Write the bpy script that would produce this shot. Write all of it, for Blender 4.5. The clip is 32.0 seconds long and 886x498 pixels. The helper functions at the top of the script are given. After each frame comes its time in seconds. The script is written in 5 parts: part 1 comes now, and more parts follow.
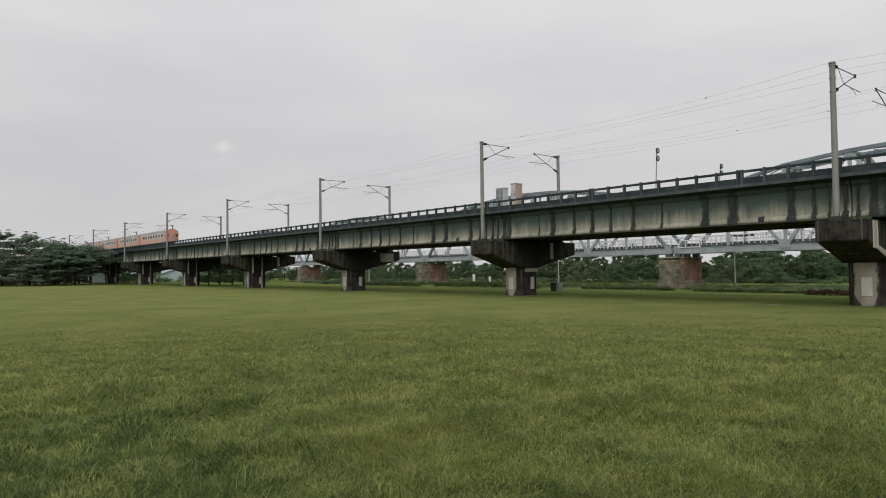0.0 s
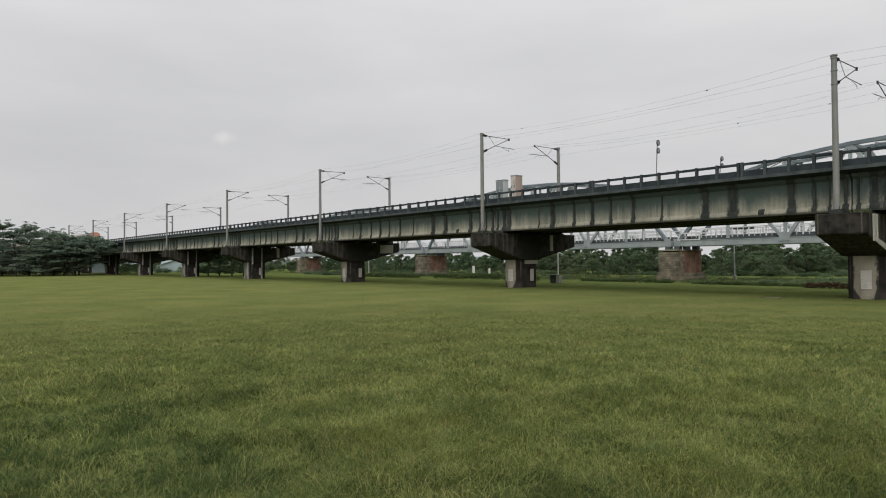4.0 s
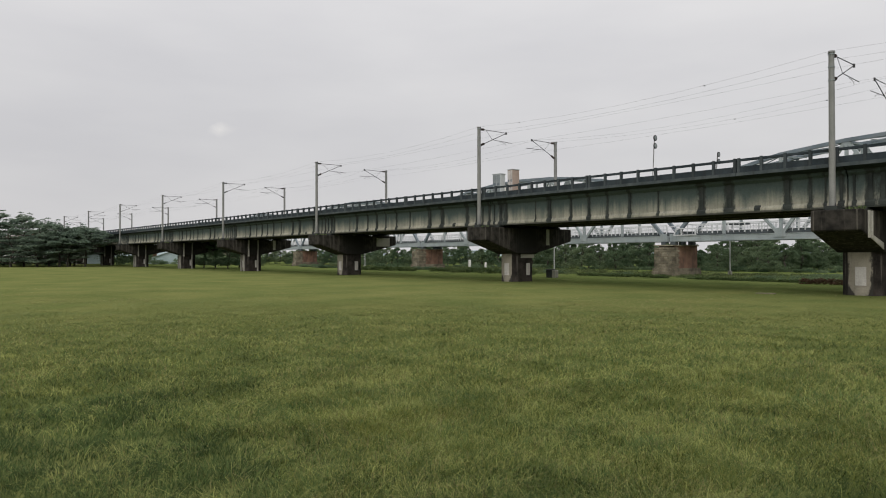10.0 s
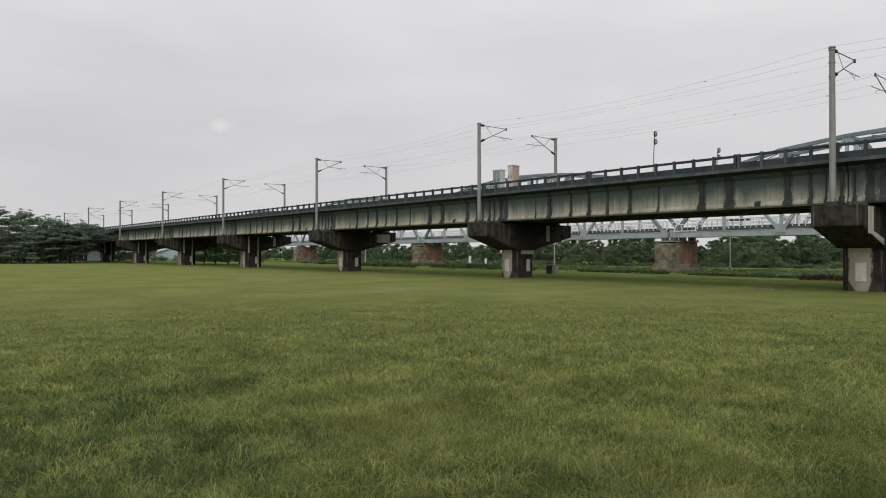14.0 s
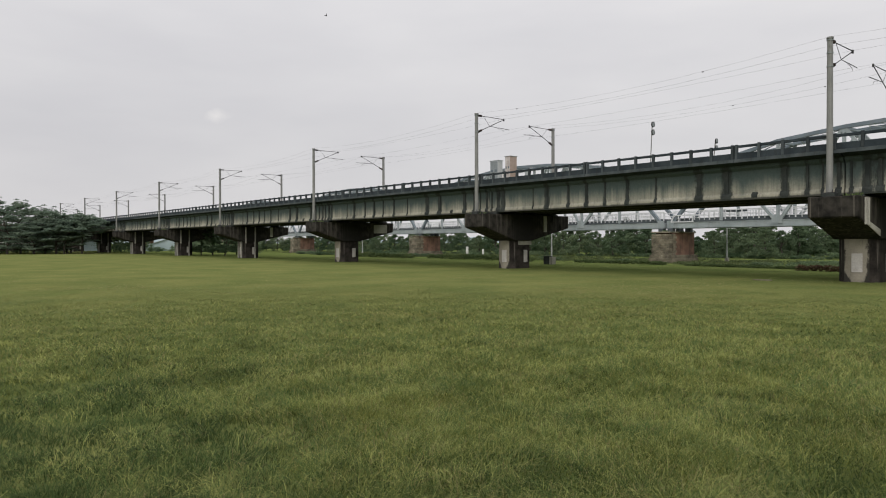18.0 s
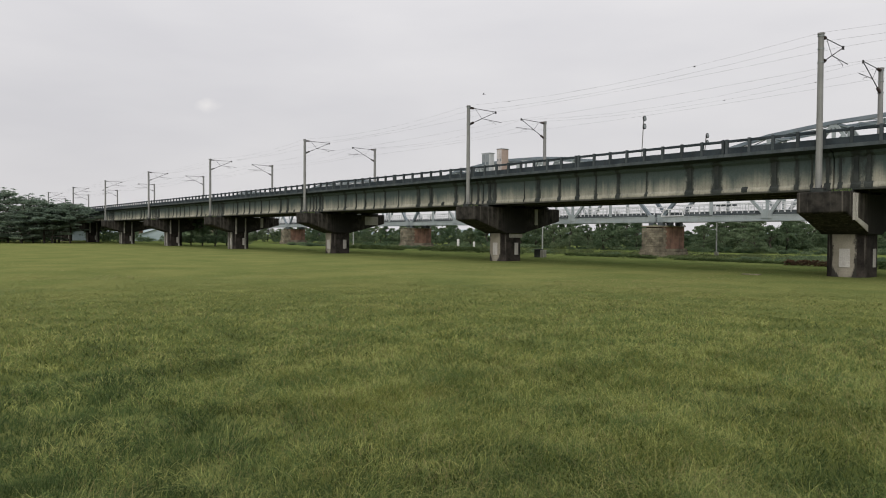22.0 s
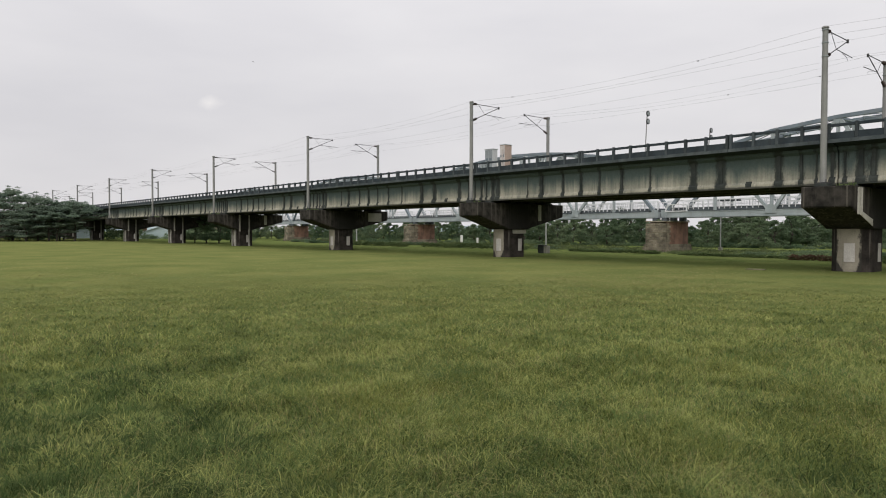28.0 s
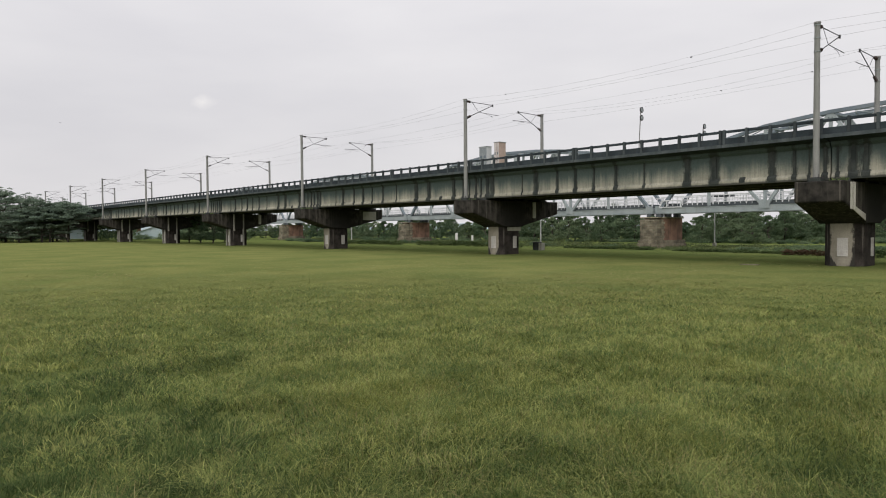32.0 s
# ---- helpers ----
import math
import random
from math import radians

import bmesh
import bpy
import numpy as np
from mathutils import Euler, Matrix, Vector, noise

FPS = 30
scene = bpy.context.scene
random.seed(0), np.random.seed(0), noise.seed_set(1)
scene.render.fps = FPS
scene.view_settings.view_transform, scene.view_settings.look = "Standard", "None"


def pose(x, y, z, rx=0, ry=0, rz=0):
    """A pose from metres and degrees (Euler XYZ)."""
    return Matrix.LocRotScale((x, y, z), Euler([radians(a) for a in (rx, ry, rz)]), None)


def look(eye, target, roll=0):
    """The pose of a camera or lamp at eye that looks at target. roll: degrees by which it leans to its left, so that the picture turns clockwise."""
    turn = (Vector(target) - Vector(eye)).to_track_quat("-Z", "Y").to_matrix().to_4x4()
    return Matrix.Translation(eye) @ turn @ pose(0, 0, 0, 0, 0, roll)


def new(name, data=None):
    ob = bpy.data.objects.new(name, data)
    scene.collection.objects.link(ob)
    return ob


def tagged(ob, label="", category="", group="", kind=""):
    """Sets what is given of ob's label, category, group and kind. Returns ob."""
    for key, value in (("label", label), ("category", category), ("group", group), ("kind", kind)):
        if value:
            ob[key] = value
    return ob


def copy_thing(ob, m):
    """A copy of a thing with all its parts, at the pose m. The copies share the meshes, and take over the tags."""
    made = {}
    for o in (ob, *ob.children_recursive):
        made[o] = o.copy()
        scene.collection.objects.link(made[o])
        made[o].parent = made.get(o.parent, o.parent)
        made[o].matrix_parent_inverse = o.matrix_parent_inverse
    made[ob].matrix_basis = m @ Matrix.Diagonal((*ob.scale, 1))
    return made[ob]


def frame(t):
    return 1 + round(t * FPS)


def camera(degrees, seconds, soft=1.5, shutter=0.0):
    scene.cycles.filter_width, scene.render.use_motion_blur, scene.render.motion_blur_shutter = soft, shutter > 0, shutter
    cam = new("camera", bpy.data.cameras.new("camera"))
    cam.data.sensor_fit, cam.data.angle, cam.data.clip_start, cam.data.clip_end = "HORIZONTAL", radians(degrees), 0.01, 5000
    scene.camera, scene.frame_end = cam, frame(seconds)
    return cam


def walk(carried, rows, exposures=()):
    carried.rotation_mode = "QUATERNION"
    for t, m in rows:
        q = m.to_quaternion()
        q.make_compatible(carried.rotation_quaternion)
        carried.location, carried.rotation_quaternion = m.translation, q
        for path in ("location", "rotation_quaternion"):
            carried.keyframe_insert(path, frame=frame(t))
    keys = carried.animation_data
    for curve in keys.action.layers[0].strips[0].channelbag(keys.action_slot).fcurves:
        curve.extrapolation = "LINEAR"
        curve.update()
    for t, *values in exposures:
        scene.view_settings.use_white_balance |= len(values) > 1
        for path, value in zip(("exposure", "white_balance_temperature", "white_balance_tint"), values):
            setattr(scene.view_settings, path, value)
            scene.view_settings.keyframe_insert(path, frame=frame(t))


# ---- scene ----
# One long shot of a railway viaduct across a lawn. The viaduct runs along x; the viewer stands at x = 0, y = 0.
EYE = 2.69
cam = camera(66.75, 32.0, soft=1.05)
PATH = [
    (0, 91.810, 0.703, 50.260), (0.5, 91.684, 0.689, 50.273), (1, 91.638, 0.536, 50.189), (1.5, 91.503, 0.563, 50.226),
    (2, 91.421, 0.545, 50.288), (2.5, 91.517, 0.666, 50.285), (3, 91.572, 0.558, 50.201), (3.5, 91.360, 0.510, 50.195),
    (5.5, 90.697, 0.502, 50.285), (6, 90.675, 0.533, 50.208), (6.5, 90.640, 0.446, 50.108), (7, 90.586, 0.335, 50.047),
    (7.5, 90.658, 0.276, 49.940), (8, 90.737, 0.154, 49.757), (8.5, 90.622, 0.102, 49.770), (9, 90.519, 0.221, 49.921),
    (9.5, 90.552, 0.150, 49.969), (10, 90.557, 0.095, 49.917), (10.5, 90.555, -0.017, 49.978),
    (11, 90.451, -0.001, 49.933), (11.5, 90.280, 0.075, 49.900), (12, 90.099, 0.104, 50.045),
    (12.5, 90.153, 0.244, 49.929), (13, 90.153, 0.249, 49.845), (13.5, 90.234, 0.160, 49.774),
    (14, 90.231, 0.151, 49.932), (14.5, 90.230, 0.097, 50.016), (16.5, 89.998, 0.500, 49.982),
    (17, 89.863, 0.496, 49.861), (17.5, 89.660, 0.323, 49.735), (18, 89.436, 0.124, 49.699),
    (18.5, 89.280, 0.255, 49.617), (19, 89.129, 0.129, 49.387), (19.5, 89.180, 0.201, 49.318),
    (20, 89.211, 0.029, 49.287), (20.5, 89.171, 0.200, 49.291), (21, 89.086, -0.137, 49.165),
    (21.5, 88.923, -0.256, 48.965), (22, 88.778, -0.314, 48.938), (22.5, 88.632, -0.324, 48.989),
    (23, 88.543, -0.235, 48.908), (23.5, 88.464, -0.478, 48.821), (24, 88.478, -0.345, 48.929),
    (24.5, 88.448, -0.179, 49.005), (25, 88.640, -0.242, 49.100), (25.5, 88.585, -0.018, 49.677),
    (27.5, 88.689, 0.255, 49.473), (28, 88.459, -0.061, 49.230), (28.5, 88.112, 0.017, 49.354),
    (29, 88.065, -0.104, 49.243), (29.5, 88.125, -0.336, 49.327), (30, 88.116, 0.111, 50.018),
    (30.5, 87.747, -0.276, 49.667), (31, 87.638, -0.060, 48.973), (31.5, 87.840, -0.074, 48.513),
    (32, 88.276, 0.404, 48.790),
]
walk(cam, [(t, pose(0, 0, EYE, a, b, c)) for t, a, b, c in PATH],
     exposures=[(0.0, 0.07, 6500, 8.6), (9.0, 0.10, 6500, 9.4), (20.0, 0.19, 6500, 10.4), (32.0, 0.31, 6500, 11.2)])

# ---- plan ----
MX = -16.60          # first catenary mast along the viaduct
SPAN = 32.50         # pier to pier
YM = 46.06           # near mast line
YF = 57.68           # far mast line
YC = 51.85           # middle of the deck
RAIL_Z = 9.0
OLD_A = Vector((-48.2, 79.3, 0))        # pier of the old truss bridge
OLD_ANGLE = 176.4                       # its direction, degrees about z
OLD_SPAN = 57.0

# ---- light ----
world = bpy.data.worlds.new("overcast_sky")
scene.world = world
world.use_nodes = True
wn, wl = world.node_tree.nodes, world.node_tree.links
wn.clear()
SUN_EL, SUN_ROT = radians(33), radians(143)
sky = wn.new("ShaderNodeTexSky")
sky.sky_type, sky.sun_disc, sky.sun_elevation, sky.sun_rotation = "NISHITA", False, SUN_EL, SUN_ROT
sky.air_density, sky.dust_density = 1.2, 4.0
coord = wn.new("ShaderNodeTexCoord")
stretch = wn.new("ShaderNodeMapping")
stretch.inputs["Scale"].default_value = (1.1, 1.1, 4.5)
wl.new(coord.outputs["Generated"], stretch.inputs["Vector"])
cloud = wn.new("ShaderNodeTexNoise")
cloud.inputs["Scale"].default_value, cloud.inputs["Detail"].default_value = 1.3, 5
cloud.inputs["Roughness"].default_value = 0.5
wl.new(stretch.outputs["Vector"], cloud.inputs["Vector"])
cover = wn.new("ShaderNodeValToRGB")
cover.color_ramp.elements[0].position, cover.color_ramp.elements[0].color = 0.3, (0.612, 0.606, 0.630, 1)
cover.color_ramp.elements[1].position, cover.color_ramp.elements[1].color = 0.72, (0.775, 0.762, 0.765, 1)
wl.new(cloud.outputs["Fac"], cover.inputs["Fac"])
sky_bg, cloud_bg, both = wn.new("ShaderNodeBackground"), wn.new("ShaderNodeBackground"), wn.new("ShaderNodeMixShader")
sky_bg.inputs["Strength"].default_value = 0.1
wl.new(sky.outputs["Color"], sky_bg.inputs["Color"])
# an overcast sky is brighter overhead than near the horizon
split = wn.new("ShaderNodeSeparateXYZ")
wl.new(coord.outputs["Generated"], split.inputs[0])
zenith = wn.new("ShaderNodeMath")
zenith.operation = "POWER"
wl.new(split.outputs["Z"], zenith.inputs[0])
zenith.inputs[1].default_value = 2.0
zenith.use_clamp = True
brighten = wn.new("ShaderNodeMath")
brighten.operation = "MULTIPLY_ADD"
brighten.inputs[1].default_value, brighten.inputs[2].default_value = 0.95, 0.86
wl.new(zenith.outputs[0], brighten.inputs[0])
wl.new(brighten.outputs[0], cloud_bg.inputs["Strength"])
# one small bright puff of cloud low in the overcast
ragged, away, puff, tint = wn.new("ShaderNodeTexNoise"), wn.new("ShaderNodeVectorMath"), wn.new("ShaderNodeMapRange"), wn.new("ShaderNodeMixRGB")
ragged.inputs["Scale"].default_value, ragged.inputs["Detail"].default_value = 45.0, 4
wl.new(coord.outputs["Generated"], ragged.inputs["Vector"])
flatten = wn.new("ShaderNodeMapping")
flatten.inputs["Location"].default_value = (0.9144, -0.3649, -0.2980)
flatten.inputs["Scale"].default_value = (1.0, 1.0, 1.7)
wl.new(coord.outputs["Generated"], flatten.inputs["Vector"])
away.operation = "LENGTH"
wl.new(flatten.outputs[0], away.inputs[0])
spread = wn.new("ShaderNodeMath")
spread.operation = "MULTIPLY_ADD"
spread.inputs[1].default_value = 0.030
wl.new(ragged.outputs["Fac"], spread.inputs[0])
wl.new(away.outputs["Value"], spread.inputs[2])
puff.inputs["From Min"].default_value, puff.inputs["From Max"].default_value = 0.034, 0.014
wl.new(spread.outputs[0], puff.inputs["Value"])
wl.new(puff.outputs[0], tint.inputs["Fac"])
wl.new(cover.outputs["Color"], tint.inputs[1])
tint.inputs[2].default_value = (0.80, 0.78, 0.77, 1)
wl.new(tint.outputs[0], cloud_bg.inputs["Color"])
both.inputs["Fac"].default_value = 0.96
wl.new(sky_bg.outputs[0], both.inputs[1])
wl.new(cloud_bg.outputs[0], both.inputs[2])
wl.new(both.outputs[0], wn.new("ShaderNodeOutputWorld").inputs["Surface"])

sun = new("sun", bpy.data.lights.new("sun", "SUN"))
sun.data.energy, sun.data.angle, sun.data.color = 1.5, radians(50), (1, 0.97, 0.93)
sun.matrix_world = look((45, -60, 48.7), (0, 0, 0))


# ---- materials ----
def mat(name, dark, light, scale=0.6, fine=14.0, rough=0.85, bump=0.15, metal=0.0, streak=0.0, streak_colour=(0.03, 0.03, 0.028),
        grain=0.25, vary=0.0, stretch=(1, 1, 1), streak_scale=1.4, streak_from=0.50, runs=None, spec=0.25):
    """A worn surface: broad stains between two colours, fine grain, optional run-down streaks and a difference from piece to piece."""
    m = bpy.data.materials.new(name)
    m.use_nodes = True
    n, l = m.node_tree.nodes, m.node_tree.links
    bsdf = n["Principled BSDF"]
    bsdf.inputs["Metallic"].default_value = metal
    bsdf.inputs["Specular IOR Level"].default_value = spec
    tc = n.new("ShaderNodeTexCoord")
    mp = n.new("ShaderNodeMapping")
    mp.inputs["Scale"].default_value = stretch
    l.new(tc.outputs["Object"], mp.inputs["Vector"])
    big = n.new("ShaderNodeTexNoise")
    big.inputs["Scale"].default_value, big.inputs["Detail"].default_value = scale, 6
    l.new(mp.outputs[0], big.inputs["Vector"])
    ramp = n.new("ShaderNodeValToRGB")
    ramp.color_ramp.elements[0].position, ramp.color_ramp.elements[0].color = 0.33, (*dark, 1)
    ramp.color_ramp.elements[1].position, ramp.color_ramp.elements[1].color = 0.67, (*light, 1)
    l.new(big.outputs["Fac"], ramp.inputs["Fac"])
    small = n.new("ShaderNodeTexNoise")
    small.inputs["Scale"].default_value, small.inputs["Detail"].default_value = fine, 4
    l.new(mp.outputs[0], small.inputs["Vector"])
    out = ramp.outputs["Color"]
    if streak:
        sm = n.new("ShaderNodeMapping")
        sm.inputs["Scale"].default_value = (streak_scale, streak_scale, 0.09)
        l.new(tc.outputs["Object"], sm.inputs["Vector"])
        sn = n.new("ShaderNodeTexNoise")
        sn.inputs["Scale"].default_value, sn.inputs["Detail"].default_value = 1.6, 7
        sn.inputs["Roughness"].default_value = 0.65
        l.new(sm.outputs[0], sn.inputs["Vector"])
        sr = n.new("ShaderNodeMapRange")
        sr.inputs["From Min"].default_value, sr.inputs["From Max"].default_value = streak_from, streak_from + 0.2
        sr.inputs["To Max"].default_value = streak
        l.new(sn.outputs["Fac"], sr.inputs["Value"])
        mx = n.new("ShaderNodeMixRGB")
        l.new(sr.outputs[0], mx.inputs["Fac"])
        l.new(out, mx.inputs[1])
        mx.inputs[2].default_value = (*streak_colour, 1)
        out = mx.outputs[0]
    if runs:
        # mildew tongues of uneven length, with the overhang's soft shade painted in
        rm = n.new("ShaderNodeMapping")
        rm.inputs["Scale"].default_value = (1.0, 1.0, 0.05)
        l.new(tc.outputs["Object"], rm.inputs["Vector"])
        rn = n.new("ShaderNodeTexNoise")
        rn.inputs["Scale"].default_value, rn.inputs["Detail"].default_value, rn.inputs["Roughness"].default_value = 1.3, 8, 0.75
        l.new(rm.outputs[0], rn.inputs["Vector"])
        sp = n.new("ShaderNodeSeparateXYZ")
        l.new(tc.outputs["Object"], sp.inputs[0])
        reach = n.new("ShaderNodeMath")
        reach.operation = "MULTIPLY_ADD"
        reach.inputs[1].default_value = 2.3
        l.new(rn.outputs["Fac"], reach.inputs[0])
        l.new(sp.outputs["Z"], reach.inputs[2])
        rr2 = n.new("ShaderNodeMapRange")
        rr2.interpolation_type = "SMOOTHSTEP"
        rr2.inputs["From Min"].default_value, rr2.inputs["From Max"].default_value = runs[0] + 1.0, runs[0] + 1.0 + runs[1]
        rr2.inputs["To Max"].default_value = 0.94
        l.new(reach.outputs[0], rr2.inputs["Value"])
        mx2 = n.new("ShaderNodeMixRGB")
        l.new(rr2.outputs[0], mx2.inputs["Fac"])
        l.new(out, mx2.inputs[1])
        mx2.inputs[2].default_value = (0.044, 0.066, 0.064, 1)
        out = mx2.outputs[0]
    gr = n.new("ShaderNodeMapRange")
    gr.inputs["To Min"].default_value, gr.inputs["To Max"].default_value = 1 - grain, 1 + grain
    l.new(small.outputs["Fac"], gr.inputs["Value"])
    value = gr.outputs[0]
    if vary:
        info = n.new("ShaderNodeObjectInfo")
        vr = n.new("ShaderNodeMapRange")
        vr.inputs["To Min"].default_value, vr.inputs["To Max"].default_value = 1 - vary, 1 + vary
        l.new(info.outputs["Random"], vr.inputs["Value"])
        mul = n.new("ShaderNodeMath")
        mul.operation = "MULTIPLY"
        l.new(value, mul.inputs[0])
        l.new(vr.outputs[0], mul.inputs[1])
        value = mul.outputs[0]
    hs = n.new("ShaderNodeHueSaturation")
    l.new(value, hs.inputs["Value"])
    l.new(out, hs.inputs["Color"])
    l.new(hs.outputs[0], bsdf.inputs["Base Color"])
    rr = n.new("ShaderNodeMapRange")
    rr.inputs["To Min"].default_value, rr.inputs["To Max"].default_value = rough - 0.08, min(1, rough + 0.08)
    l.new(big.outputs["Fac"], rr.inputs["Value"])
    l.new(rr.outputs[0], bsdf.inputs["Roughness"])
    if bump:
        bp = n.new("ShaderNodeBump")
        bp.inputs["Strength"].default_value, bp.inputs["Distance"].default_value = bump, 0.03
        l.new(small.outputs["Fac"], bp.inputs["Height"])
        l.new(bp.outputs[0], bsdf.inputs["Normal"])
    return m


def leaf_mat(name, dark, light, rough=0.6, patch=0.25, through_light=0.25, island=0.45, middle=None, vary=0.0):
    """Foliage or grass: each leaf its own tint between two greens, broad patches over that, some light let through."""
    m = bpy.data.materials.new(name)
    m.use_nodes = True
    n, l = m.node_tree.nodes, m.node_tree.links
    bsdf = n["Principled BSDF"]
    bsdf.inputs["Roughness"].default_value = rough
    bsdf.inputs["Specular IOR Level"].default_value = 0.06
    geo, tc = n.new("ShaderNodeNewGeometry"), n.new("ShaderNodeTexCoord")
    noise_ = n.new("ShaderNodeTexNoise")
    noise_.inputs["Scale"].default_value, noise_.inputs["Detail"].default_value = patch, 5
    l.new(tc.outputs["Object"], noise_.inputs["Vector"])
    blend = n.new("ShaderNodeMath")
    blend.operation = "MULTIPLY_ADD"
    l.new(geo.outputs["Random Per Island"], blend.inputs[0])
    blend.inputs[1].default_value = island
    l.new(noise_.outputs["Fac"], blend.inputs[2])
    ramp = n.new("ShaderNodeValToRGB")
    ramp.color_ramp.elements[0].position, ramp.color_ramp.elements[0].color = 0.42, (*dark, 1)
    ramp.color_ramp.elements[1].position, ramp.color_ramp.elements[1].color = 1.02, (*light, 1)
    if middle:
        ramp.color_ramp.elements.new(0.70).color = (*middle, 1)
    l.new(blend.outputs[0], ramp.inputs["Fac"])
    colour = ramp.outputs["Color"]
    if vary:
        info, vr, hv, hs = n.new("ShaderNodeObjectInfo"), n.new("ShaderNodeMapRange"), n.new("ShaderNodeMapRange"), n.new("ShaderNodeHueSaturation")
        vr.inputs["To Min"].default_value, vr.inputs["To Max"].default_value = 1 - vary, 1 + vary
        hv.inputs["To Min"].default_value, hv.inputs["To Max"].default_value = 0.525, 0.48
        for node in (vr, hv):
            l.new(info.outputs["Random"], node.inputs["Value"])
        l.new(vr.outputs[0], hs.inputs["Value"])
        l.new(hv.outputs[0], hs.inputs["Hue"])
        l.new(colour, hs.inputs["Color"])
        colour = hs.outputs[0]
    l.new(colour, bsdf.inputs["Base Color"])
    tr = n.new("ShaderNodeBsdfTranslucent")
    l.new(colour, tr.inputs["Color"])
    mix = n.new("ShaderNodeMixShader")
    mix.inputs["Fac"].default_value = through_light
    l.new(bsdf.outputs[0], mix.inputs[1])
    l.new(tr.outputs[0], mix.inputs[2])
    l.new(mix.outputs[0], n["Material Output"].inputs["Surface"])
    return m


def darken_where(m, colour, measure_node, start, end, most=0.95, wander=0.5):
    """Ragged dark tone on a material, for damp and painted shade: measure_node(nodes, links, xyz) gives a distance that
    it grows with.
    """
    n, l = m.node_tree.nodes, m.node_tree.links
    tc, sp, ragged, mp = n.new("ShaderNodeTexCoord"), n.new("ShaderNodeSeparateXYZ"), n.new("ShaderNodeTexNoise"), n.new("ShaderNodeMapping")
    info, shift = n.new("ShaderNodeObjectInfo"), n.new("ShaderNodeVectorMath")
    l.new(tc.outputs["Object"], sp.inputs[0])
    shift.operation = "MULTIPLY_ADD"
    l.new(info.outputs["Random"], shift.inputs[0])
    shift.inputs[1].default_value = (31, 17, 9)
    l.new(tc.outputs["Object"], shift.inputs[2])
    mp.inputs["Scale"].default_value = (1.0, 1.0, 0.45)
    l.new(shift.outputs[0], mp.inputs["Vector"])
    ragged.inputs["Scale"].default_value, ragged.inputs["Detail"].default_value, ragged.inputs["Roughness"].default_value = 2.6, 7, 0.7
    l.new(mp.outputs[0], ragged.inputs["Vector"])
    add, rg, mix = n.new("ShaderNodeMath"), n.new("ShaderNodeMapRange"), n.new("ShaderNodeMixRGB")
    add.operation = "MULTIPLY_ADD"
    add.inputs[1].default_value = wander
    l.new(ragged.outputs["Fac"], add.inputs[0])
    l.new(measure_node(n, l, sp), add.inputs[2])
    rg.inputs["From Min"].default_value, rg.inputs["From Max"].default_value = start + wander / 2, end + wander / 2
    rg.inputs["To Max"].default_value = most
    l.new(add.outputs[0], rg.inputs["Value"])
    bsdf = n["Principled BSDF"]
    l.new(rg.outputs[0], mix.inputs["Fac"])
    l.new(bsdf.inputs["Base Color"].links[0].from_socket, mix.inputs[1])
    mix.inputs[2].default_value = (*colour, 1)
    l.new(mix.outputs[0], bsdf.inputs["Base Color"])


def sums(n, l, op, a, b):
    m = n.new("ShaderNodeMath")
    m.operation = op
    for k, v in enumerate((a, b)):
        if isinstance(v, float):
            m.inputs[k].default_value = v
        elif v is not None:
            l.new(v, m.inputs[k])
    return m.outputs[0]


def off_centre(n, l, sp):
    """Distance from the column's middle line, and its foot's corners."""
    side = sums(n, l, "ABSOLUTE", sp.outputs["X"], None)
    low = sums(n, l, "MAXIMUM", sums(n, l, "SUBTRACT", 0.75, sp.outputs["Z"]), 0.0)
    return sums(n, l, "ADD", side, sums(n, l, "MULTIPLY", low, 0.55))


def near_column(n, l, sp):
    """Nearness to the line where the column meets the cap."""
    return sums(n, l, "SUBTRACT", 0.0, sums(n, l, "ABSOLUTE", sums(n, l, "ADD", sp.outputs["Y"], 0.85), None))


CONCRETE = mat("weathered_concrete", (0.22, 0.215, 0.18), (0.35, 0.34, 0.285), 0.35, 9, 0.9, 0.2, streak=0.55,
               streak_colour=(0.06, 0.065, 0.055), streak_scale=1.1, streak_from=0.55)
GIRDER = mat("mildew_and_shade_concrete", (0.235, 0.228, 0.182), (0.372, 0.354, 0.284), 0.35, 9, 0.9, 0.2, streak=0.55,
             streak_colour=(0.06, 0.065, 0.055), streak_scale=2.6, streak_from=0.51, runs=(5.82, 1.7))
KERB = mat("blackened_concrete", (0.022, 0.029, 0.034), (0.046, 0.057, 0.063), 0.6, 9, 0.9, 0.2, streak=0.5, spec=0.08)
LEDGE = mat("dark_ledge_concrete", (0.045, 0.056, 0.060), (0.088, 0.100, 0.102), 0.8, 10, 0.9, 0.2, streak=0.5, spec=0.1)
POST = mat("dark_weathered_concrete", (0.035, 0.043, 0.047), (0.075, 0.085, 0.088), 0.8, 10, 0.9, 0.2, vary=0.25, spec=0.1)
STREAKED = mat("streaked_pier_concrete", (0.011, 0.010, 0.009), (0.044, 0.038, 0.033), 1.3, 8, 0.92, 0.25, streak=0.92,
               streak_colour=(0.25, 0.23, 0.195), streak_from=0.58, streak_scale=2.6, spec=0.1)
CAP = mat("dark_brown_concrete", (0.0125, 0.012, 0.0107), (0.046, 0.042, 0.036), 1.6, 7, 0.92, 0.25, streak=0.85,
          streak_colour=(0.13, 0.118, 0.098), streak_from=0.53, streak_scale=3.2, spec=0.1)
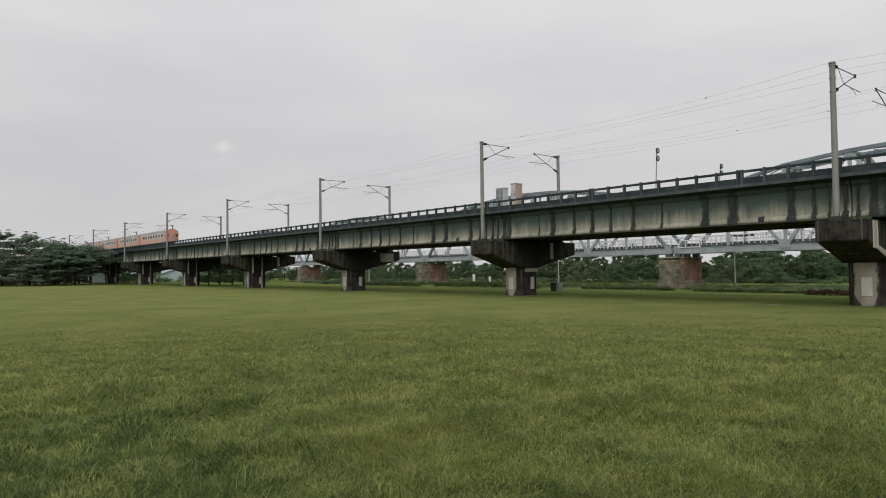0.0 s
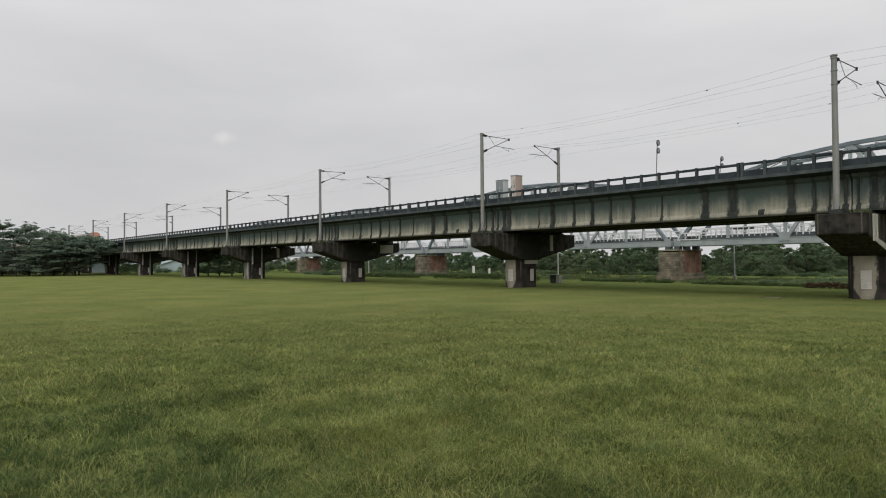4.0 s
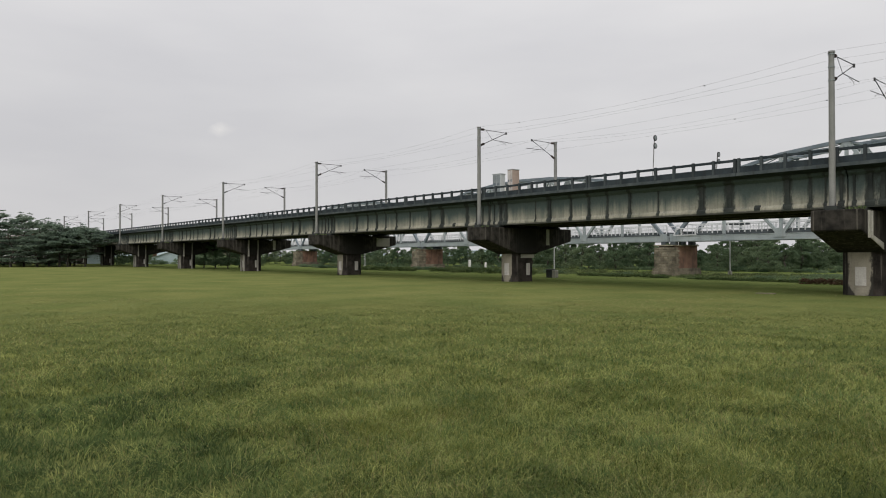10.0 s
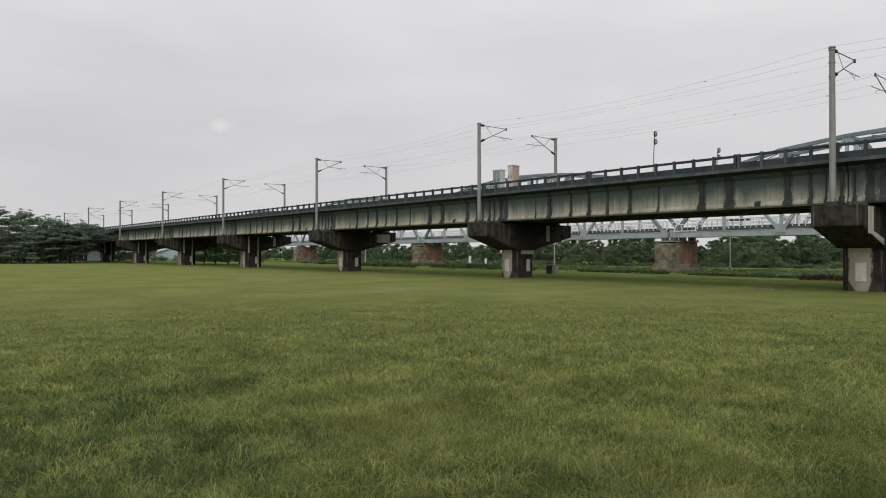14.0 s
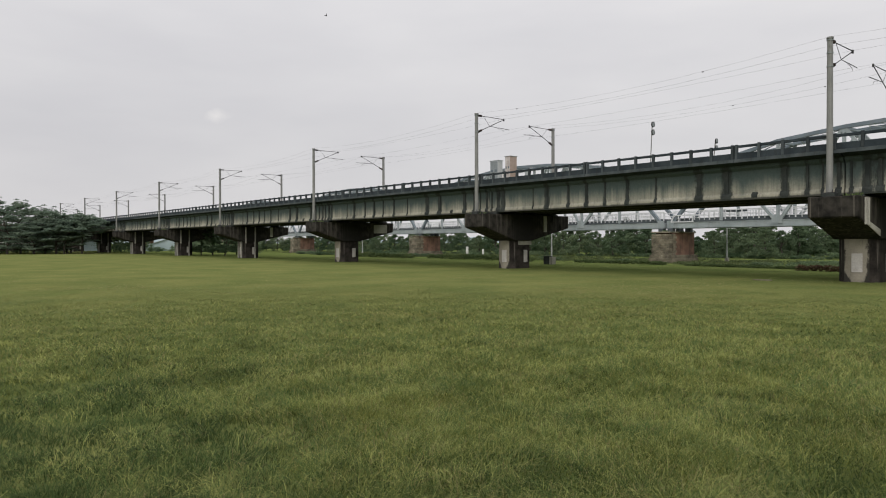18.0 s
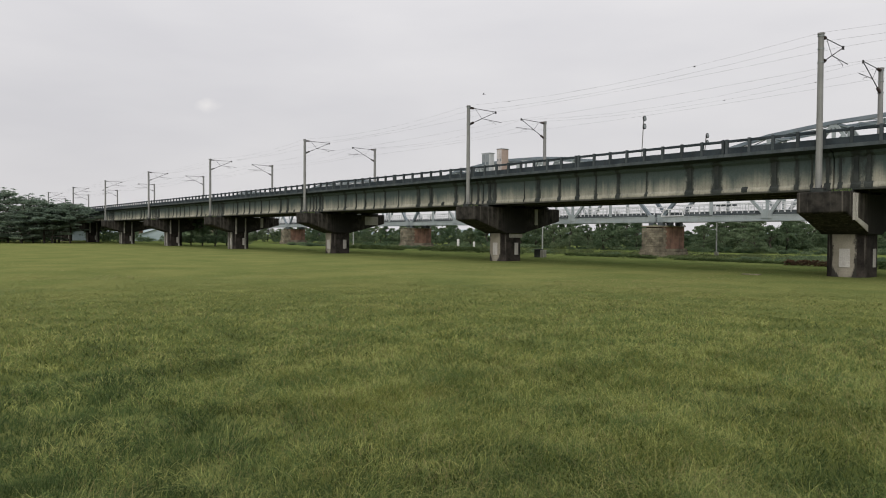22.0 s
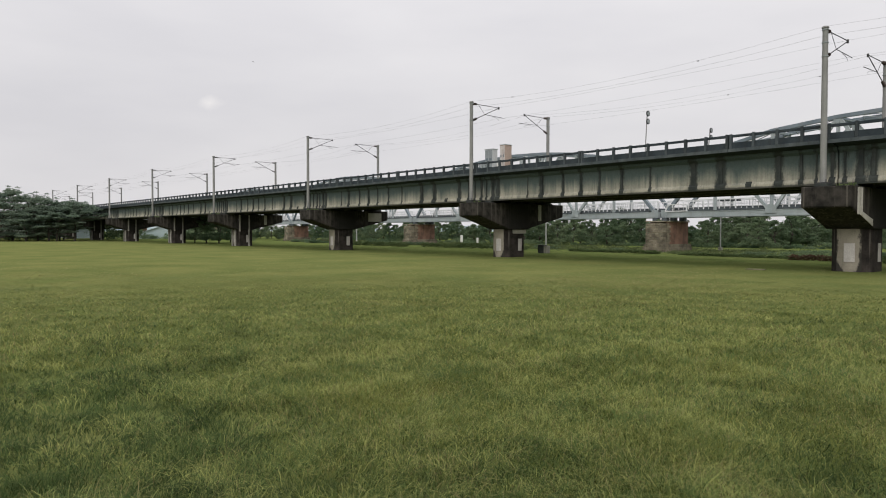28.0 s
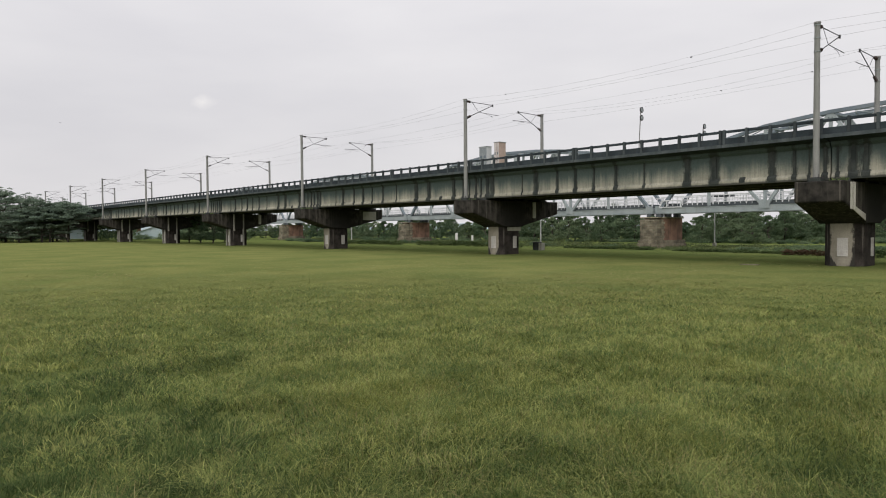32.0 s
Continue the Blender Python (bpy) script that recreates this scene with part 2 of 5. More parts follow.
# undersides and inner girders: the deck's shade is put into the colour
SHADED_CONCRETE = mat("shaded_streaked_concrete", (0.032, 0.032, 0.029), (0.068, 0.066, 0.060), 0.5, 7, 0.92, 0.25, streak=0.8,
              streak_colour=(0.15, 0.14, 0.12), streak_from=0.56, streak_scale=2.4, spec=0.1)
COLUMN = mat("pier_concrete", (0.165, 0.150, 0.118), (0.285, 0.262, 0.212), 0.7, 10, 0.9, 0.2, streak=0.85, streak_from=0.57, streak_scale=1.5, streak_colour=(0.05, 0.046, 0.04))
RIB = mat("damp_concrete", (0.017, 0.021, 0.020), (0.048, 0.054, 0.049), 0.8, 12, 0.9, 0.2)
PALE_STRIP = mat("stained_strip_concrete", (0.17, 0.165, 0.145), (0.29, 0.28, 0.245), 0.9, 12, 0.85, 0.15, streak=0.6)
PALE = mat("pale_concrete", (0.30, 0.29, 0.25), (0.42, 0.41, 0.36), 0.9, 12, 0.85, 0.15)
BALLAST = mat("track_ballast", (0.06, 0.055, 0.05), (0.16, 0.15, 0.14), 6, 30, 0.95, 0.8)
STEEL = mat("galvanised_steel", (0.155, 0.158, 0.150), (0.228, 0.230, 0.219), 0.5, 20, 0.6, 0.05, 0.1)
DARK_STEEL = mat("dark_steel", (0.03, 0.03, 0.032), (0.07, 0.07, 0.07), 2, 20, 0.6, 0.05, 0.4)
WIRE = mat("weathered_copper_wire", (0.10, 0.10, 0.10), (0.18, 0.18, 0.18), 1, 8, 0.6, 0, 0.5)
INSULATOR = mat("brown_glazed_porcelain", (0.035, 0.025, 0.022), (0.06, 0.045, 0.04), 3, 20, 0.35, 0)
# one grey paint in two tones; the top members' shade is painted in
TRUSS_SHADED = mat("grey_paint_in_shade", (0.115, 0.145, 0.165), (0.175, 0.210, 0.235), 0.5, 10, 0.5, 0.05, streak=0.3, streak_colour=(0.2, 0.19, 0.17))
TRUSS_LIT = mat("grey_paint_in_light", (0.225, 0.262, 0.268), (0.315, 0.35, 0.355), 0.5, 10, 0.5, 0.05, streak=0.3, streak_colour=(0.2, 0.19, 0.17))
TRUSS_DARK = mat("dark_grey_steel", (0.05, 0.06, 0.066), (0.09, 0.105, 0.11), 0.5, 10, 0.6, 0.05)
RAILING = mat("white_painted_railing", (0.5, 0.51, 0.52), (0.62, 0.63, 0.64), 1, 10, 0.5, 0)
STONE = mat("grey_sandstone", (0.105, 0.092, 0.067), (0.245, 0.218, 0.160), 1.1, 8, 0.92, 0.4, grain=0.4, streak=0.5, streak_from=0.58, vary=0.22)
BRICK = mat("red_brick_facing", (0.105, 0.066, 0.048), (0.225, 0.132, 0.094), 1.0, 12, 0.92, 0.4, grain=0.35, streak=0.6, streak_colour=(0.07, 0.05, 0.045))
PLATE = mat("dirty_white_painted_plate", (0.34, 0.325, 0.30), (0.46, 0.44, 0.41), 1.5, 12, 0.6, 0.05, streak=0.3)
WHITE = mat("white_painted_metal", (0.55, 0.54, 0.52), (0.72, 0.71, 0.69), 1.5, 12, 0.6, 0.05)
SALMON = mat("faded_orange_coach_paint", (0.42, 0.28, 0.22), (0.50, 0.34, 0.275), 0.4, 6, 0.5, 0)
ORANGE = mat("orange_coach_paint", (0.47, 0.215, 0.145), (0.57, 0.27, 0.185), 0.4, 6, 0.45, 0)
CREAM = mat("cream_coach_paint", (0.40, 0.365, 0.335), (0.48, 0.44, 0.405), 0.4, 6, 0.5, 0)
ROOF = mat("grey_coach_roof", (0.2, 0.19, 0.18), (0.28, 0.26, 0.245), 0.4, 6, 0.7, 0)
GLASS = mat("tinted_window_glass", (0.05, 0.05, 0.05), (0.09, 0.085, 0.08), 0.5, 3, 0.12, 0)
CABINET_DOOR = mat("dark_grey_cabinet_paint", (0.17, 0.195, 0.20), (0.25, 0.275, 0.28), 0.8, 8, 0.6, 0.05)
# side paler than the doors: the light on it is put into the colour
CABINET_SIDE = mat("lit_grey_cabinet_paint", (0.36, 0.385, 0.39), (0.47, 0.495, 0.495), 0.8, 8, 0.6, 0.05)
CABINET = mat("grey_cabinet_paint", (0.27, 0.30, 0.30), (0.37, 0.40, 0.395), 0.8, 8, 0.6, 0.05)
FADED = mat("faded_pinkish_grey_paint", (0.40, 0.375, 0.355), (0.52, 0.49, 0.465), 1.2, 8, 0.7, 0.05, streak=0.4, streak_colour=(0.2, 0.13, 0.09))
RUSTY = mat("rust_stained_cabinet_paint", (0.29, 0.225, 0.185), (0.38, 0.30, 0.25), 0.8, 8, 0.7, 0.05)
BARK = mat("grey_brown_bark", (0.03, 0.026, 0.02), (0.09, 0.08, 0.065), 2, 14, 0.95, 0.5)
# leaf greens greyed and lifted: distance haze is put into the colour
LEAF = leaf_mat("hazed_green_leaves", (0.128, 0.178, 0.136), (0.215, 0.270, 0.195), through_light=0.6, vary=0.15)
LEAF_FAR = leaf_mat("hazed_mixed_leaves", (0.092, 0.138, 0.080), (0.178, 0.236, 0.130), through_light=0.6, vary=0.26)
HEDGE = leaf_mat("clipped_hedge_leaves", (0.055, 0.085, 0.034), (0.125, 0.165, 0.065))
RED_HEDGE = leaf_mat("reddish_hedge_leaves", (0.07, 0.05, 0.03), (0.14, 0.085, 0.055))
FAR_GRASS = leaf_mat("yellowish_lawn_grass", (0.124, 0.151, 0.047), (0.228, 0.240, 0.086), 0.7, 0.5, 0.45, 0.35)
DEEP = leaf_mat("deep_green_grass", (0.014, 0.034, 0.011), (0.096, 0.140, 0.044), 0.7, 0.6, 0.4, 0.5)
# green lifted in tone to offset the deck's shade on the verge
LUSH = leaf_mat("lush_green_grass", (0.096, 0.134, 0.044), (0.198, 0.230, 0.086), 0.65, 0.22, 0.4)
MEADOW = leaf_mat("rough_meadow_leaves", (0.078, 0.106, 0.046), (0.152, 0.182, 0.080), 0.65, 0.22, 0.4)
GRASS = leaf_mat("long_green_grass", (0.019, 0.042, 0.009), (0.202, 0.222, 0.058), 0.7, 0.28, 0.45, 0.6, middle=(0.083, 0.111, 0.025))
SLAB = mat("mossy_slab_concrete", (0.085, 0.082, 0.045), (0.17, 0.155, 0.10), 3, 14, 0.95, 0.3)
LAMP_STEEL = mat("pale_galvanised_steel", (0.34, 0.35, 0.34), (0.46, 0.47, 0.46), 0.6, 12, 0.5, 0.05, 0.1)
STRAW = leaf_mat("dry_straw_grass", (0.17, 0.140, 0.060), (0.31, 0.275, 0.130), 0.7, 0.6, 0.35, 0.6)
WISP = leaf_mat("pale_arching_grass", (0.038, 0.088, 0.030), (0.385, 0.405, 0.135), 0.6, 0.7, 0.4, 0.6, middle=(0.146, 0.205, 0.064))
FEATHER = mat("black_feathers", (0.02, 0.02, 0.022), (0.04, 0.04, 0.045), 4, 20, 0.8, 0)
HILL = mat("hazy_hillside", (0.22, 0.28, 0.29), (0.29, 0.35, 0.36), 0.01, 0.2, 1.0, 0)
SHEET = mat("pale_blue_sheet_metal", (0.30, 0.375, 0.39), (0.37, 0.44, 0.455), 0.3, 4, 0.6, 0.05)
SHEET_ROOF = mat("weathered_pale_roof_sheet", (0.36, 0.41, 0.43), (0.46, 0.50, 0.52), 0.3, 4, 0.55, 0.05)
PLASTER = mat("pale_plaster", (0.42, 0.43, 0.43), (0.55, 0.55, 0.54), 0.3, 5, 0.9, 0.05)


darken_where(COLUMN, (0.022, 0.021, 0.018), off_centre, 0.64, 0.76, 0.95, 0.95)


def from_ribs(n, l, sp):
    """How near a rib is, as the girder's mesh says."""
    at = n.new("ShaderNodeAttribute")
    at.attribute_name = "damp"
    return at.outputs["Fac"]


def low_edge(n, l, sp):
    """Nearness to the girder's lower edge, where the underside's shade is painted on."""
    return sums(n, l, "SUBTRACT", 0.0, sp.outputs["Z"])


darken_where(GIRDER, (0.030, 0.031, 0.028), low_edge, -5.86, -5.76, 0.9, 0.16)
darken_where(GIRDER, (0.028, 0.034, 0.031), from_ribs, 0.60, 0.82, 0.92, 1.15)
# caps get darker near the line where the column meets them
darken_where(CAP, (0.018, 0.0175, 0.0155), near_column, -2.3, -1.4, 0.85, 1.2)


# ---- building helpers ----
def mesh_of(bm, name, material):
    me = bpy.data.meshes.new(name)
    bm.to_mesh(me)
    bm.free()
    me.materials.append(material)
    return me


def raw_mesh(name, verts, faces, material, smooth=False):
    """A mesh from numpy arrays; faces all have the same number of corners."""
    verts, faces = np.asarray(verts, dtype=np.float32), np.asarray(faces, dtype=np.int32)
    me = bpy.data.meshes.new(name)
    k = faces.shape[1]
    me.vertices.add(len(verts))
    me.vertices.foreach_set("co", verts.ravel())
    me.loops.add(faces.size)
    me.loops.foreach_set("vertex_index", faces.ravel())
    me.polygons.add(len(faces))
    me.polygons.foreach_set("loop_start", np.arange(0, faces.size, k, dtype=np.int32))
    me.update(calc_edges=True)
    me.materials.append(material)
    return me


def part(name, bm, material, parent=None, label=""):
    me = mesh_of(bm, name, material) if isinstance(bm, bmesh.types.BMesh) else bm
    ob = new(name, me)
    ob.parent = parent
    return tagged(ob, label) if label else ob


def empty(name, m=None):
    ob = new(name)
    ob.empty_display_size = 0.3
    if m is not None:
        ob.matrix_basis = m
    return ob


def box(bm, x0, x1, y0, y1, z0, z1):
    v = [bm.verts.new((x, y, z)) for x in (x0, x1) for y in (y0, y1) for z in (z0, z1)]
    for f in ((0, 1, 3, 2), (4, 6, 7, 5), (0, 4, 5, 1), (2, 3, 7, 6), (0, 2, 6, 4), (1, 5, 7, 3)):
        bm.faces.new([v[i] for i in f])
    return bm


def boxes(*args):
    bm = bmesh.new()
    for a in args:
        box(bm, *a)
    return bm


def soft_box(x0, x1, y0, y1, z0, z1, r=0.03, segments=1):
    bm = box(bmesh.new(), x0, x1, y0, y1, z0, z1)
    bmesh.ops.bevel(bm, geom=bm.edges[:], offset=r, segments=segments, affect="EDGES")
    return bm


def prism(bm, profile, a, b, place):
    """Extrudes a closed profile of (p, q) pairs from a to b; place(p, q, s) gives the point."""
    lo = [bm.verts.new(place(p, q, a)) for p, q in profile]
    hi = [bm.verts.new(place(p, q, b)) for p, q in profile]
    k = len(profile)
    for i in range(k):
        bm.faces.new((lo[i], lo[(i + 1) % k], hi[(i + 1) % k], hi[i]))
    bm.faces.new(lo[::-1])
    bm.faces.new(hi)
    bmesh.ops.recalc_face_normals(bm, faces=bm.faces[:])
    return bm


def tube(bm, p, q, r0, r1=None, n=8):
    """A round bar from p to q."""
    p, q = Vector(p), Vector(q)
    r1 = r0 if r1 is None else r1
    way = (q - p).normalized()
    u = way.orthogonal().normalized()
    w = way.cross(u)
    ring = [[bm.verts.new(c + (u * math.cos(a) + w * math.sin(a)) * r) for a in (2 * math.pi * i / n for i in range(n))] for c, r in ((p, r0), (q, r1))]
    for i in range(n):
        bm.faces.new((ring[0][i], ring[0][(i + 1) % n], ring[1][(i + 1) % n], ring[1][i]))
    bm.faces.new(ring[0][::-1])
    bm.faces.new(ring[1])
    return bm


def bar(bm, p, q, w, h):
    """A square-edged bar from p to q, w wide across and h deep."""
    p, q = Vector(p), Vector(q)
    way = (q - p).normalized()
    side = way.cross(Vector((0, 1, 0)) if abs(way.y) < 0.9 else Vector((0, 0, 1))).normalized()
    up = side.cross(way)
    ring = [[bm.verts.new(c + side * (w / 2 * a) + up * (h / 2 * b)) for a, b in ((-1, -1), (1, -1), (1, 1), (-1, 1))] for c in (p, q)]
    for i in range(4):
        bm.faces.new((ring[0][i], ring[0][(i + 1) % 4], ring[1][(i + 1) % 4], ring[1][i]))
    bm.faces.new(ring[0][::-1])
    bm.faces.new(ring[1])
    return bm


def leaf_cloud(rng, centres, radii, counts, size, flat=0.5, level=1.0):
    """Leaves as small bent diamonds, scattered through flattened clumps."""
    cs = np.repeat(np.asarray(centres), counts, axis=0)
    rs = np.repeat(np.asarray(radii), counts, axis=0)
    n = len(cs)
    d = rng.normal(size=(n, 3))
    d /= np.linalg.norm(d, axis=1)[:, None]
    d *= (rng.random(n) ** 0.45)[:, None]
    c = cs + d * rs
    a = rng.normal(size=(n, 3)) * np.array([1, 1, flat])
    a /= np.linalg.norm(a, axis=1)[:, None]
    b = np.cross(a, rng.normal(size=(n, 3)) * np.array([level, level, 1]))
    b /= np.linalg.norm(b, axis=1)[:, None] + 1e-9
    s = (size * (0.6 + 0.8 * rng.random(n)))[:, None]
    V = np.stack([c - a * s, c + b * s * 0.45, c + a * s, c - b * s * 0.45], 1)
    F = np.arange(n * 4).reshape(n, 4)
    return V.reshape(-1, 3), F


# ---- ground and distance ----
def smooth_noise(x, y, size, seed):
    """Value noise over the plan, for uneven growth."""
    rng = np.random.default_rng(seed)
    table = rng.random((64, 64))
    gx, gy = np.asarray(x) / size, np.asarray(y) / size
    ix, iy = np.floor(gx).astype(int), np.floor(gy).astype(int)
    fx, fy = gx - ix, gy - iy
    fx, fy = fx * fx * (3 - 2 * fx), fy * fy * (3 - 2 * fy)
    a, b = table[ix % 64, iy % 64], table[(ix + 1) % 64, iy % 64]
    c, d = table[ix % 64, (iy + 1) % 64], table[(ix + 1) % 64, (iy + 1) % 64]
    return (a * (1 - fx) + b * fx) * (1 - fy) + (c * (1 - fx) + d * fx) * fy


def ground_height(x, y):
    r = np.hypot(x, y)
    lumps = (smooth_noise(x, y, 1.1, 4) - 0.5) * 0.07 + (smooth_noise(x, y, 2.7, 5) - 0.5) * 0.07 + (smooth_noise(x, y, 9.0, 6) - 0.5) * 0.10
    return lumps * np.clip((44 - r) / 20, 0, 1)


def ground_mesh(verts, quads, fan):
    me = bpy.data.meshes.new("ground")
    me.from_pydata(verts.tolist(), [], quads.tolist() + fan.tolist())
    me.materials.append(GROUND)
    return me


def make_ground():
    radii = np.concatenate([np.linspace(0.5, 46, 110), np.geomspace(48, 4400, 36)])
    n = 220
    ang = np.linspace(0, 2 * np.pi, n, endpoint=False)
    R, A = np.meshgrid(radii, ang, indexing="ij")
    X, Y = R * np.cos(A), R * np.sin(A)
    Z = ground_height(X, Y)
    verts = np.stack([X, Y, Z], -1).reshape(-1, 3)
    verts = np.vstack([verts, [[0, 0, 0]]])
    i, j = np.meshgrid(np.arange(len(radii) - 1), np.arange(n), indexing="ij")
    k = (j + 1) % n
    quads = np.stack([i * n + j, (i + 1) * n + j, (i + 1) * n + k, i * n + k], -1).reshape(-1, 4)
    hub = len(verts) - 1
    fan = np.stack([np.full(n, hub), np.arange(n), (np.arange(n) + 1) % n], -1)
    me = ground_mesh(verts, quads, fan)
    ob = new("ground", me)
    tagged(ob, "flat riverside lawn of yellowish green grass", "lawn", kind="structure")


GROUND = mat("lawn_ground", (0.112, 0.136, 0.044), (0.164, 0.172, 0.060), 0.22, 5, 0.95, 0, grain=0.35, spec=0.0)


def darker_beyond(m, y0):
    """Darker green past the viaduct's near edge, partly its shade painted in, border uneven."""
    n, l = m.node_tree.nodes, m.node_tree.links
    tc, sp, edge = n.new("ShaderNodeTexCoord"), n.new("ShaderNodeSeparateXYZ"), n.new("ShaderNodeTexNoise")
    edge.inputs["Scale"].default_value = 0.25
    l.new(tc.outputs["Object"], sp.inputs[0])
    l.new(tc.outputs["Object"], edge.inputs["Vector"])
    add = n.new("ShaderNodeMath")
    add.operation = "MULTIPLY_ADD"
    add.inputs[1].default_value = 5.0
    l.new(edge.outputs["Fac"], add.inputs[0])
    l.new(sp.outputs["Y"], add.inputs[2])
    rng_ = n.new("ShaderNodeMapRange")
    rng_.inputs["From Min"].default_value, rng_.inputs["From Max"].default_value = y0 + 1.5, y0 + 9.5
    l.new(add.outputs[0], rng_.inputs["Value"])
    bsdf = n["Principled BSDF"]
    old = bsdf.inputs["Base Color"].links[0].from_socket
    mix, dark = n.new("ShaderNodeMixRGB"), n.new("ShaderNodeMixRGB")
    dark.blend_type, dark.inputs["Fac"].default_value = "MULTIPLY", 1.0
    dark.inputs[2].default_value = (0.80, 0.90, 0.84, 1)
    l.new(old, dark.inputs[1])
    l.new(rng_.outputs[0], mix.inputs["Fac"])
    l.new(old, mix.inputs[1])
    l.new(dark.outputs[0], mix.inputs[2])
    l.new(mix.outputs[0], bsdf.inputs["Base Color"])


darker_beyond(GROUND, 46.0)
make_ground()


def blade_mesh(rng, x, y, h, w, reach, way, twist, steps):
    """Bent blades as narrow strips that rise, arch over and end in a point; steps are (share of length, share of width)."""
    n, k = len(x), len(steps)
    face = way + np.pi / 2 + twist
    z = ground_height(x, y) - 0.01
    V = np.empty((n, 2 * k + 1, 3), dtype=np.float32)
    for i, (f, g) in enumerate(steps):
        lift, out = h * (2.3 * f - 1.3 * f * f), reach * f ** 1.6
        for side in (0, 1):
            off = (2 * side - 1) * w * g
            V[:, 2 * i + side] = np.stack([x + np.cos(way) * out + np.cos(face) * off, y + np.sin(way) * out + np.sin(face) * off, z + lift], -1)
    V[:, 2 * k] = np.stack([x + np.cos(way) * reach, y + np.sin(way) * reach, z + h * rng.uniform(0.55, 1.0, n)], -1)
    return V


def blade_faces(n, k):
    base = (np.arange(n) * (2 * k + 1))[:, None]
    tris = [t for i in range(k - 1) for t in ([2 * i, 2 * i + 1, 2 * i + 3], [2 * i, 2 * i + 3, 2 * i + 2])] + [[2 * k - 2, 2 * k - 1, 2 * k]]
    return np.concatenate([base + np.array([t]) for t in tris])


def grass_object(name, V, material, label):
    n, m = V.shape[:2]
    tagged(new(name, raw_mesh(name, V.reshape(-1, 3), blade_faces(n, (m - 1) // 2), material)), label, "grass", kind="stuff")


def fan(rng, n, r0, r1, wide=84):
    """Places spread evenly over the logarithm of the distance, in the camera's view sector."""
    r = r0 * (r1 / r0) ** rng.random(n)
    a = radians(139.8) + (rng.random(n) - 0.5) * radians(wide)
    return r * np.cos(a), r * np.sin(a), r


def patch_and_vignette(x, y):
    """Deeper green lawn: ragged patches, and the view's dark edges painted as strips."""
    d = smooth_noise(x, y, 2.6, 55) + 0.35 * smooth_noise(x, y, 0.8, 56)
    # strips and blobs lie along the camera's left and right view edges
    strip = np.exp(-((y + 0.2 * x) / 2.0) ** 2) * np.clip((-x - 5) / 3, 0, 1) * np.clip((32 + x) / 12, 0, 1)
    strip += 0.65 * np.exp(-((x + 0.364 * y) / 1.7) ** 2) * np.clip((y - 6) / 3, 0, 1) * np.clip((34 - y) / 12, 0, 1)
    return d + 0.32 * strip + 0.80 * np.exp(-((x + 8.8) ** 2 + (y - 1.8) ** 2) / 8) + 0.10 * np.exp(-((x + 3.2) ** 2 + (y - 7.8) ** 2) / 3)


